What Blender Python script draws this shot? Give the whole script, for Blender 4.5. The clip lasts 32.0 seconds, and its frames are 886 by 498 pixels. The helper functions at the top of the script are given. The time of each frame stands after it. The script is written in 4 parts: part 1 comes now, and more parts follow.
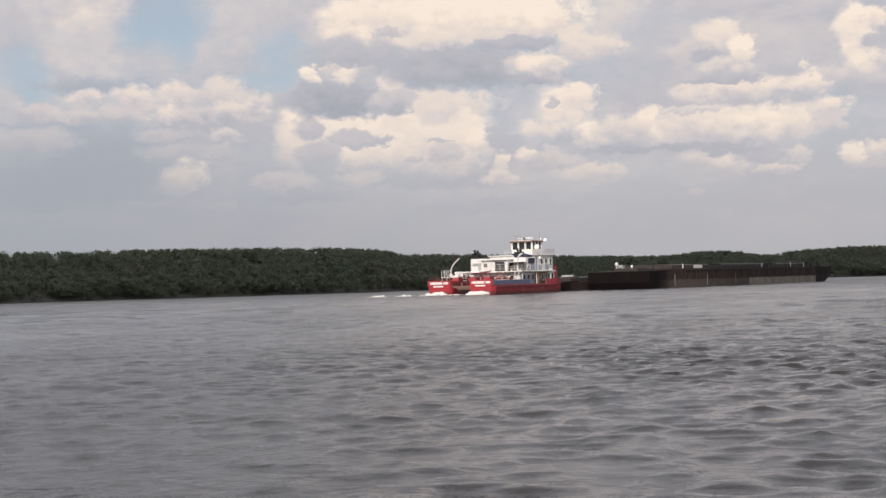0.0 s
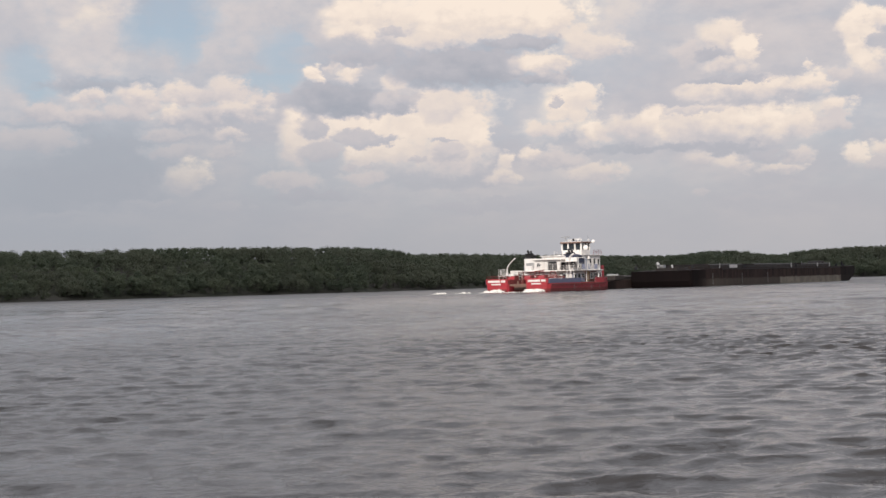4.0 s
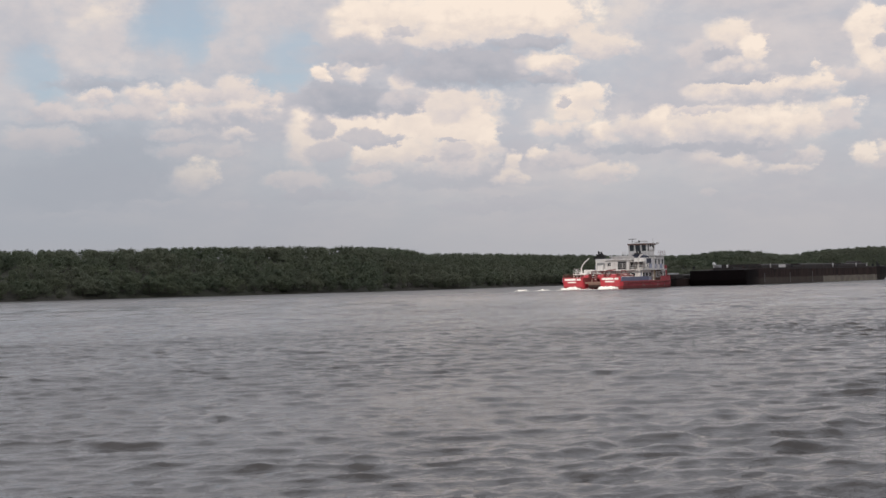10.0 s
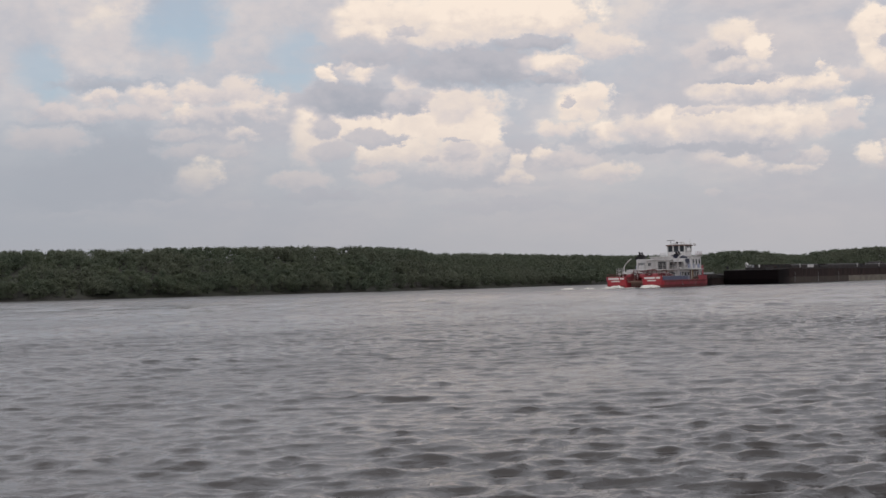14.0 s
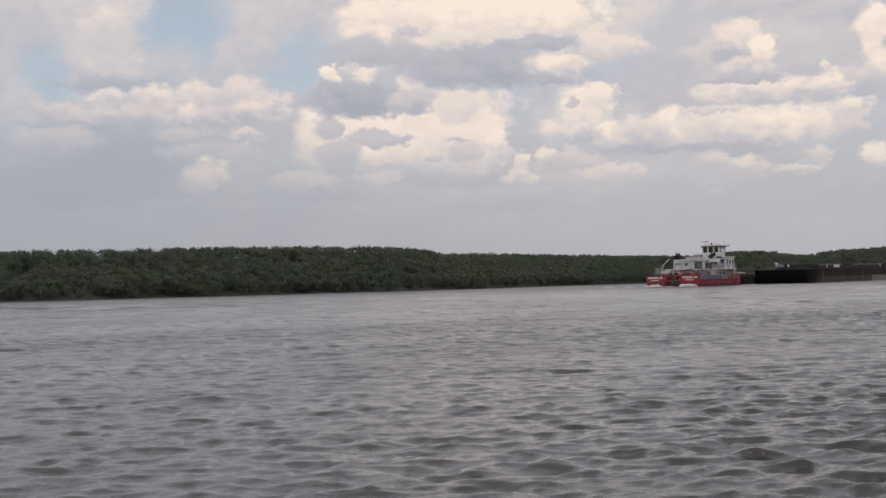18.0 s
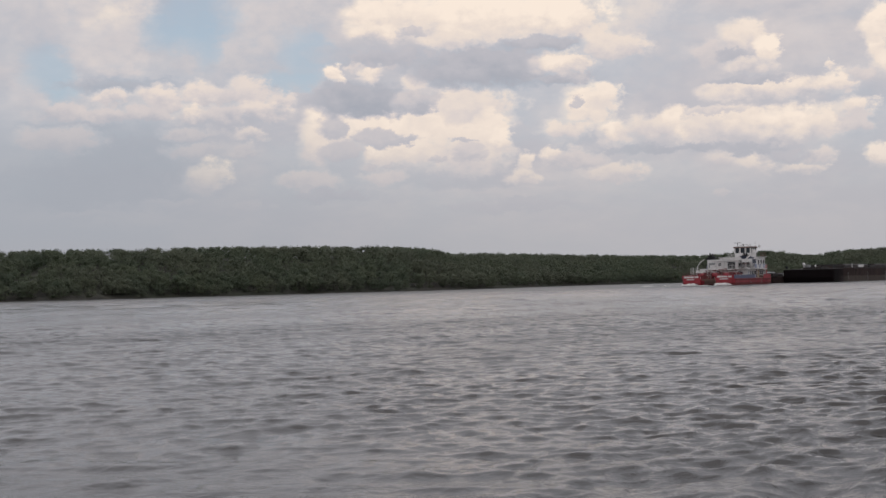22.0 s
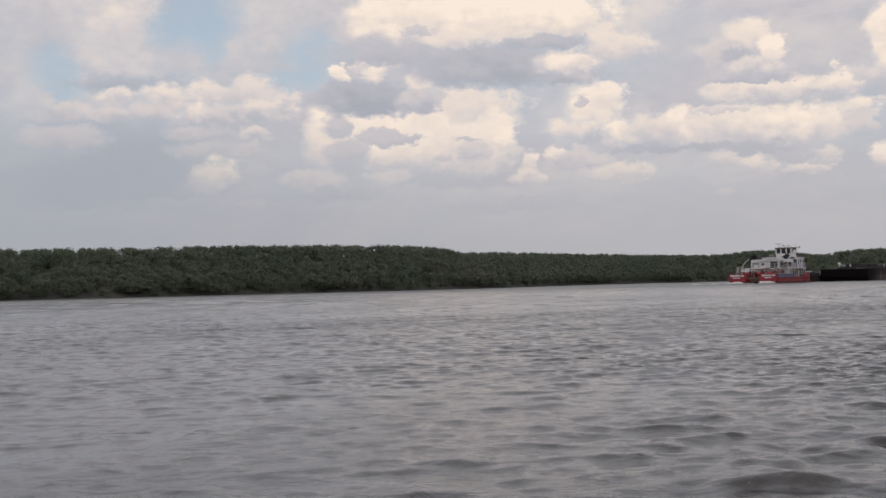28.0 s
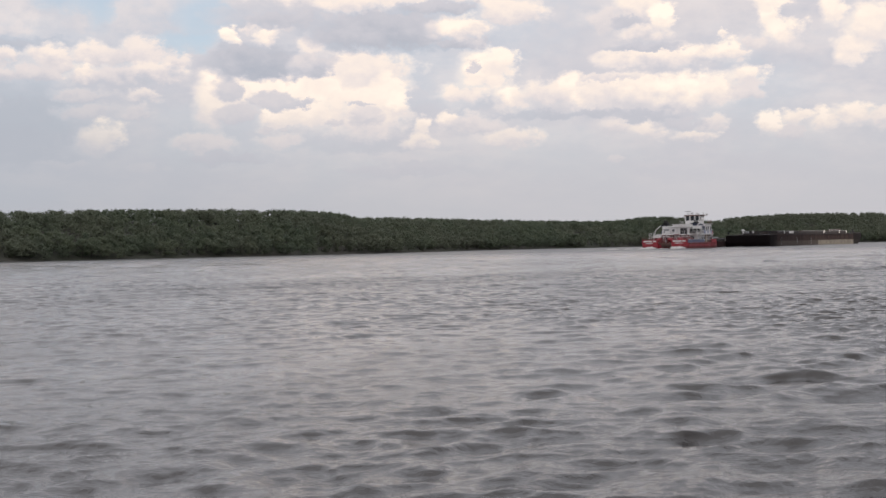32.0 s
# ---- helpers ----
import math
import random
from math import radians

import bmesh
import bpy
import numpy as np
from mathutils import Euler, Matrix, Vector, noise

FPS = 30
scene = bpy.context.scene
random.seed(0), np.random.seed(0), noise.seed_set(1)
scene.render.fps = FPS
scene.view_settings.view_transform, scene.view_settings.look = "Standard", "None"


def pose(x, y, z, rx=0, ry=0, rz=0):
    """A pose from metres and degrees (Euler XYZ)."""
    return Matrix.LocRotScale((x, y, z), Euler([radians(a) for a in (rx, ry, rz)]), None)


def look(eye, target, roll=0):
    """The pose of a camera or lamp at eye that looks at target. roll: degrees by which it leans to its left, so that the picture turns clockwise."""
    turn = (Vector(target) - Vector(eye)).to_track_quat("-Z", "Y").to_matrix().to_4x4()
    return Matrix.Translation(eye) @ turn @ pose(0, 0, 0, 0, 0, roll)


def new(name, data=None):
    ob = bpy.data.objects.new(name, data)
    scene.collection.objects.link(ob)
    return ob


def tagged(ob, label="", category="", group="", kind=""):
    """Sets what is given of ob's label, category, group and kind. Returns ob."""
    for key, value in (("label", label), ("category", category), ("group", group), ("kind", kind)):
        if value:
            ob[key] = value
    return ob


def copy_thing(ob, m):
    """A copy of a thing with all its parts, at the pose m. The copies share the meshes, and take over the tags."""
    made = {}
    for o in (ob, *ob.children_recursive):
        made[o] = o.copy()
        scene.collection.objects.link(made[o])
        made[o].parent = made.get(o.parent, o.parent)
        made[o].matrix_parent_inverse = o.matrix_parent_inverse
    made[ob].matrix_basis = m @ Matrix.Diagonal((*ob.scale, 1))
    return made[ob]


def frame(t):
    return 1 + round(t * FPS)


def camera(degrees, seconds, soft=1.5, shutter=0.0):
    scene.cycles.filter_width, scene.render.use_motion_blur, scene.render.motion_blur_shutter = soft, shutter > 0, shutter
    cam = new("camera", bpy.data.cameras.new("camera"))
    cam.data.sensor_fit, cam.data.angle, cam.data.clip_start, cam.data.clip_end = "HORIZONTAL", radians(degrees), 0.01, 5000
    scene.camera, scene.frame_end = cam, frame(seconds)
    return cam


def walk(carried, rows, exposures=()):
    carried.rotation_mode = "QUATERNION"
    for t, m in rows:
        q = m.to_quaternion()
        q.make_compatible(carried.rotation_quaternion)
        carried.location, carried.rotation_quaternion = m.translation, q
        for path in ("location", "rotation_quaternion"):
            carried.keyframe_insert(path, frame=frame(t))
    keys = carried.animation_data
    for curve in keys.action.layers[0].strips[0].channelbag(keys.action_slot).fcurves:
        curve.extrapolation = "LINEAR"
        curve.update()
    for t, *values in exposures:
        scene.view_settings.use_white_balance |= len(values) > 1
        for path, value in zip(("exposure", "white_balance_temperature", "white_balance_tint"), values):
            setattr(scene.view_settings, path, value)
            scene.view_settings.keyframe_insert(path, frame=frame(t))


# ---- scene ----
# River seen from a low deck: a red pusher tug drives two empty barges downstream past a wooded bank.
# x to the right, y across the river, z up; the water lies at z = 0.

cam = camera(33.57, 32.0, soft=1.5)
EYE = 1.82                       # eye above the water
DRIFT = -7.5 / 28.0              # the deck swings slowly to the left, m/s


def aim(t, yaw, pitch, lean):
    """The camera at t seconds: yaw to the right, pitch up, lean to the right, in degrees."""
    eye = Vector((DRIFT * t, 0.0, EYE))
    y, p = radians(yaw), radians(pitch)
    way = Vector((math.sin(y) * math.cos(p), math.cos(y) * math.cos(p), math.sin(p)))
    return t, look(eye, eye + way * 100.0, -lean)


walk(cam, [aim(*row) for row in [
    (0, -0.015, 1.302, 1.552), (2, -0.072, 1.294, 1.503), (4, -0.158, 1.290, 1.465),
    (6, -0.255, 1.287, 1.436), (8, -0.352, 1.287, 1.414), (10, -0.444, 1.289, 1.398),
    (12, -0.529, 1.291, 1.386), (14, -0.611, 1.294, 1.377), (16, -0.691, 1.298, 1.370),
    (18, -0.773, 1.300, 1.362), (20, -0.857, 1.302, 1.352), (22, -0.941, 1.303, 1.339),
    (24, -1.020, 1.301, 1.321), (26, -1.080, 1.297, 1.297), (27.5, -1.108, 1.288, 1.273),
    (28, -1.110, 1.277, 1.255), (28.5, -1.103, 1.264, 1.24), (29, -1.033, 1.230, 1.245),
    (29.5, -0.805, 1.191, 1.25), (30, -0.384, 1.159, 1.245), (30.5, 0.092, 1.110, 1.24),
    (31, 0.629, 0.978, 1.222), (31.5, 1.531, 0.598, 1.165), (32, 3.081, -0.166, 1.068)]],
     [(0, 0.02), (16, 0.02), (30, 0.04), (31, 0.10), (31.5, 0.18), (32, 0.30)])

# ---------------------------------------------------------------- sky and sun
SUN_UP, SUN_FROM = 41.0, 200.0   # height of the sun, and its bearing clockwise from +y
sun = new("sun", bpy.data.lights.new("sun", "SUN"))
sun.data.energy, sun.data.angle, sun.data.color = 4.5, radians(0.6), (1.0, 0.93, 0.84)
sun_way = Vector((math.sin(radians(SUN_FROM)) * math.cos(radians(SUN_UP)),
                  math.cos(radians(SUN_FROM)) * math.cos(radians(SUN_UP)), math.sin(radians(SUN_UP))))
sun.matrix_world = look(sun_way * 300.0, (0, 0, 0))

# clouds: bearing and height in degrees, half width, half height, brightness of the top and of the base
VEIL_WEST = [
    (-16.21, 10.31, 2.42, 1.32, 0.5, 0.4),
    (-14.35, 10.56, 1.37, 1.15, 0.64, 0.5),
    (-12.88, 10.69, 1.10, 0.93, 0.74, 0.55),
    (-13.53, 9.99, 0.93, 0.75, 0.9, 0.52),
    (-13.97, 8.99, 1.59, 1.01, 0.64, 0.36),
    (-12.71, 9.22, 1.37, 1.01, 0.56, 0.4),
    (-13.35, 8.37, 1.41, 0.57, 0.6, 0.25),
    (-10.79, 9.44, 0.57, 0.57, 0.55, 0.4),
    (-10.60, 8.59, 1.37, 0.79, 0.47, 0.36),
    (-8.88, 8.70, 1.81, 1.23, 0.52, 0.32),
    (-7.76, 10.19, 1.59, 1.41, 0.66, 0.42),
    (-6.45, 10.61, 1.81, 0.93, 0.54, 0.4),
    (-7.35, 9.12, 1.59, 0.93, 0.52, 0.35),
    (-14.93, 7.58, 0.48, 0.57, 0.64, 0.45),
    (-16.48, 6.98, 0.71, 1.19, 0.52, 0.35),
]
GAPS = [
    (-10.34, 10.44, 1.54, 0.88, 0, 0),
    (-11.43, 9.71, 0.97, 0.66, 0, 0),
    (-9.94, 9.34, 0.66, 0.88, 0, 0),
    (-15.84, 8.34, 0.97, 0.84, 0, 0),
    (-15.44, 7.51, 0.66, 0.44, 0, 0),
    (-6.05, 8.89, 1.10, 0.88, 0, 0),
    (-6.62, 7.93, 1.32, 0.35, 0, 0),
]
VEIL_EAST = [
    (-12.95, 7.71, 2.86, 0.29, 0.1, 0.02),
    (-13.00, 5.18, 2.86, 1.15, 0.06, 0.02),
    (-14.49, 3.91, 3.75, 0.93, 0.03, 0),
    (-14.85, 6.23, 1.98, 0.20, 0.12, 0.06),
    (-3.42, 8.90, 2.64, 0.53, 0.32, 0.18),
    (6.98, 10.25, 1.15, 0.97, 0.76, 0.5),
    (6.41, 9.42, 1.32, 1.01, 0.74, 0.5),
    (7.80, 8.49, 1.76, 1.32, 0.42, 0.35),
    (13.13, 8.00, 1.41, 0.57, 0.46, 0.32),
    (8.20, 7.40, 1.54, 1.10, 0.36, 0.3),
    (2.24, 5.66, 0.88, 1.32, 0.32, 0.26),
    (-0.02, 3.93, 3.31, 0.31, 0.26, 0.18),
    (8.13, 4.97, 3.09, 0.18, 0.16, 0.1),
    (11.34, 4.75, 1.54, 0.26, 0.16, 0.1),
]
BAND_WEST = [
    (-13.69, 7.24, 0.93, 0.33, 0.78, 0.4),
    (-11.69, 7.25, 1.01, 0.55, 0.8, 0.38),
    (-9.77, 7.41, 1.37, 0.48, 0.74, 0.4),
    (-8.37, 7.49, 1.15, 0.66, 0.72, 0.38),
    (-7.08, 7.13, 0.66, 0.44, 0.68, 0.3),
    (-15.25, 6.73, 1.37, 0.44, 0.54, 0.28),
    (-13.60, 6.65, 1.37, 0.40, 0.62, 0.26),
    (-12.24, 6.65, 1.15, 0.44, 0.6, 0.24),
    (-10.32, 6.64, 1.01, 0.46, 0.88, 0.26),
    (-9.32, 6.63, 1.10, 0.48, 0.62, 0.24),
    (-7.85, 6.73, 1.23, 0.55, 0.8, 0.22),
    (-10.66, 5.89, 1.32, 0.29, 0.52, 0.28),
    (-8.47, 5.87, 0.71, 0.29, 0.72, 0.28),
    (-15.69, 5.68, 1.81, 0.57, 0.5, 0.32),
]
LOW_WEST = [
    (-10.46, 5.24, 1.32, 0.35, 0.52, 0.3),
    (-8.70, 5.20, 0.71, 0.31, 0.56, 0.3),
    (-10.28, 4.05, 0.71, 0.44, 0.62, 0.42),
    (-9.80, 4.39, 0.82, 0.53, 1.0, 0.7),
    (-6.17, 4.11, 1.32, 0.44, 0.64, 0.4),
    (-8.37, 3.04, 0.93, 0.31, 0.44, 0.32),
    (-11.32, 3.20, 1.37, 0.22, 0.42, 0.3),
    (-14.72, 2.83, 1.59, 0.31, 0.42, 0.3),
    (-5.31, 3.55, 1.98, 0.26, 0.28, 0.2),
    (-3.10, 4.14, 1.15, 0.29, 0.62, 0.45),
]
HEART = [
    (-0.39, 6.61, 2.47, 1.19, 0.9, 0.8),
    (-5.25, 6.10, 1.19, 1.06, 1, 0.72),
    (-5.74, 5.37, 0.88, 0.88, 0.86, 0.58),
    (-3.04, 6.24, 2.03, 0.71, 0.98, 0.92),
    (-0.84, 6.14, 1.81, 0.93, 0.93, 0.82),
    (0.51, 6.89, 1.81, 0.71, 0.8, 0.6),
    (0.96, 5.79, 0.79, 0.93, 0.9, 0.7),
    (-3.08, 5.01, 1.23, 0.62, 1, 0.62),
    (-1.71, 5.07, 1.59, 0.75, 0.92, 0.66),
    (0.23, 5.02, 1.81, 0.84, 0.84, 0.55),
    (1.39, 5.47, 0.57, 0.44, 0.95, 0.6),
]
HEART_SHADES = [
    (-5.13, 6.15, 0.57, 0.48, 0.46, 0.3),
    (-3.94, 5.69, 0.59, 0.31, 0.48, 0.3),
    (-3.15, 5.67, 0.75, 0.37, 0.44, 0.28),
    (-2.45, 5.55, 0.88, 0.18, 0.36, 0.28),
    (-4.83, 5.05, 0.93, 0.53, 0.48, 0.3),
    (-0.97, 4.72, 0.40, 0.18, 0.5, 0.38),
    (0.12, 5.07, 0.59, 0.44, 0.62, 0.34),
    (-0.06, 5.55, 0.53, 0.11, 0.45, 0.38),
    (-3.75, 4.57, 0.33, 0.13, 0.5, 0.4),
    (-2.98, 4.51, 0.26, 0.11, 0.5, 0.4),
    (2.32, 4.65, 0.37, 0.40, 0.97, 0.7),
    (2.19, 4.00, 0.79, 0.37, 0.86, 0.42),
    (3.36, 4.84, 0.55, 0.31, 0.92, 0.5),
    (4.46, 4.69, 1.15, 0.37, 0.62, 0.32),
]
GREY_CLOUD = [
    (-3.90, 7.13, 2.25, 0.71, 0.16, 0),
    (-4.55, 7.46, 0.88, 0.57, 0.22, 0.06),
    (-1.92, 7.06, 0.93, 0.53, 0.48, 0.12),
    (-5.02, 8.17, 0.44, 0.40, 1.05, 0.72),
    (-4.31, 8.48, 0.29, 0.18, 0.84, 0.5),
    (-3.65, 8.19, 0.51, 0.31, 0.9, 0.46),
    (-1.90, 7.83, 0.40, 0.55, 1.05, 0.6),
    (-2.88, 8.41, 0.48, 0.22, 0.62, 0.4),
]
CROWN = [
    (0.99, 8.36, 3.64, 0.88, 0.24, 0.05),
    (-2.76, 8.80, 2.20, 0.40, 0.32, 0.2),
    (4.06, 7.78, 1.54, 0.26, 0.26, 0.1),
    (1.04, 10.30, 4.52, 1.19, 1.05, 0.74),
    (-2.94, 10.35, 1.81, 0.93, 0.95, 0.62),
    (-3.39, 9.72, 1.37, 0.44, 0.92, 0.4),
    (3.95, 10.16, 2.03, 1.10, 1.05, 0.62),
    (-1.80, 9.73, 0.68, 0.20, 0.5, 0.35),
    (2.89, 9.15, 1.85, 0.26, 0.3, 0.14),
    (-0.42, 9.33, 1.32, 0.35, 0.8, 0.5),
    (4.12, 8.37, 1.37, 0.51, 0.92, 0.42),
    (5.25, 9.42, 0.71, 0.48, 0.8, 0.5),
    (5.90, 8.97, 1.32, 0.62, 0.8, 0.44),
]
EAST = [
    (4.91, 6.77, 1.15, 0.93, 0.97, 0.7),
    (5.40, 7.08, 0.71, 0.57, 0.95, 0.7),
    (4.00, 5.76, 1.15, 0.53, 0.8, 0.48),
    (5.86, 5.63, 0.79, 0.48, 1, 0.58),
    (4.39, 6.88, 0.31, 0.18, 0.45, 0.38),
    (7.28, 5.79, 1.37, 0.55, 0.8, 0.48),
    (8.16, 6.02, 0.55, 0.71, 0.95, 0.62),
    (8.69, 5.60, 0.64, 0.42, 1.02, 0.6),
    (9.56, 5.83, 1.15, 0.66, 0.82, 0.58),
    (10.95, 5.87, 1.15, 0.64, 0.9, 0.58),
    (12.54, 5.81, 1.23, 0.73, 1.02, 0.7),
    (13.94, 5.70, 0.93, 0.62, 0.86, 0.56),
    (14.95, 6.20, 0.68, 0.53, 0.94, 0.6),
    (14.97, 5.65, 0.66, 0.48, 0.6, 0.38),
]
EAST_HIGH = [
    (9.68, 6.36, 1.15, 0.22, 0.74, 0.48),
    (10.13, 7.05, 1.15, 0.35, 0.8, 0.58),
    (12.09, 7.10, 2.29, 0.44, 0.9, 0.52),
    (14.19, 7.19, 0.79, 0.44, 0.92, 0.48),
    (14.07, 7.83, 0.26, 0.18, 0.9, 0.6),
    (9.53, 8.49, 0.93, 0.57, 0.62, 0.38),
    (10.84, 9.06, 1.01, 0.73, 0.86, 0.5),
    (11.84, 8.64, 0.48, 0.55, 1.03, 0.7),
    (10.39, 8.36, 0.68, 0.26, 0.3, 0.24),
    (11.06, 7.92, 1.15, 0.33, 0.72, 0.36),
    (11.04, 7.45, 1.59, 0.18, 0.3, 0.18),
    (15.84, 8.41, 0.53, 0.79, 0.97, 0.78),
    (15.77, 9.29, 0.73, 0.68, 1.05, 0.8),
    (16.61, 9.44, 0.55, 0.46, 1, 0.7),
    (16.47, 7.76, 0.79, 0.57, 0.9, 0.56),
    (15.24, 7.45, 0.68, 0.31, 0.62, 0.4),
]
EAST_LOW = [
    (9.88, 4.38, 0.79, 0.35, 0.7, 0.38),
    (11.11, 4.25, 0.68, 0.48, 0.86, 0.48),
    (12.84, 4.00, 0.93, 0.22, 0.8, 0.46),
    (13.54, 4.46, 0.68, 0.31, 0.7, 0.48),
    (12.39, 4.49, 0.93, 0.29, 0.32, 0.24),
    (16.51, 3.98, 0.71, 0.40, 0.52, 0.3),
    (15.71, 4.42, 0.59, 0.48, 1.05, 0.6),
    (16.66, 4.58, 0.46, 0.37, 0.9, 0.6),
    (5.71, 4.10, 1.37, 0.44, 0.8, 0.42),
    (9.93, 3.19, 0.31, 0.18, 0.52, 0.35),
    (11.49, 2.83, 1.10, 0.26, 0.36, 0.28),
    (1.72, 2.93, 3.53, 0.22, 0.32, 0.26),
]
EAST_FAR = [
    (17.75, 4.45, 0.62, 0.42, 0.95, 0.60),
    (18.80, 4.62, 0.80, 0.45, 0.92, 0.56),
    (19.90, 4.40, 0.90, 0.40, 0.80, 0.50),
    (18.70, 7.10, 0.80, 0.70, 0.92, 0.66),
    (19.60, 7.90, 1.10, 0.95, 0.86, 0.60),
    (18.10, 8.70, 0.60, 0.75, 0.95, 0.70),
]


def link(tree, a, b):
    tree.links.new(a, b)


def maths(tree, op, a, b=None, c=None, clamp=False):
    n = tree.nodes.new("ShaderNodeMath")
    n.operation, n.use_clamp = op, clamp
    for i, v in enumerate((a, b, c)):
        if v is None:
            continue
        if isinstance(v, (int, float)):
            n.inputs[i].default_value = v
        else:
            link(tree, v, n.inputs[i])
    return n.outputs[0]


def vmath(tree, op, a, b):
    n = tree.nodes.new("ShaderNodeVectorMath")
    n.operation = op
    for i, v in enumerate((a, b)):
        if isinstance(v, tuple):
            n.inputs[i].default_value = v
        else:
            link(tree, v, n.inputs[i])
    return n


def ramp01(tree, v, lo, hi, to0=0.0, to1=1.0, smooth=True):
    n = tree.nodes.new("ShaderNodeMapRange")
    n.interpolation_type = "SMOOTHSTEP" if smooth else "LINEAR"
    link(tree, v, n.inputs["Value"])
    for k, x in (("From Min", lo), ("From Max", hi), ("To Min", to0), ("To Max", to1)):
        n.inputs[k].default_value = x
    return n.outputs["Result"]


def noise_node(tree, vec, scale, detail=4.0, rough=0.55, dist=0.0):
    n = tree.nodes.new("ShaderNodeTexNoise")
    n.inputs["Scale"].default_value, n.inputs["Detail"].default_value = scale, detail
    n.inputs["Roughness"].default_value, n.inputs["Distortion"].default_value = rough, dist
    if vec is not None:
        link(tree, vec, n.inputs["Vector"])
    return n


def colours(tree, fac, stops):
    n = tree.nodes.new("ShaderNodeValToRGB")
    while len(n.color_ramp.elements) < len(stops):
        n.color_ramp.elements.new(0.5)
    for e, (p, c) in zip(n.color_ramp.elements, stops):
        e.position, e.color = p, (*c, 1.0)
    link(tree, fac, n.inputs["Fac"])
    return n.outputs["Color"]


def mix_colour(tree, fac, a, b, blend="MIX"):
    n = tree.nodes.new("ShaderNodeMix")
    n.data_type, n.blend_type = "RGBA", blend
    for i, v in ((0, fac), (6, a), (7, b)):
        if isinstance(v, (int, float)):
            n.inputs[i].default_value = v
        elif isinstance(v, tuple):
            n.inputs[i].default_value = (*v, 1.0)
        else:
            link(tree, v, n.inputs[i])
    return n.outputs[2]


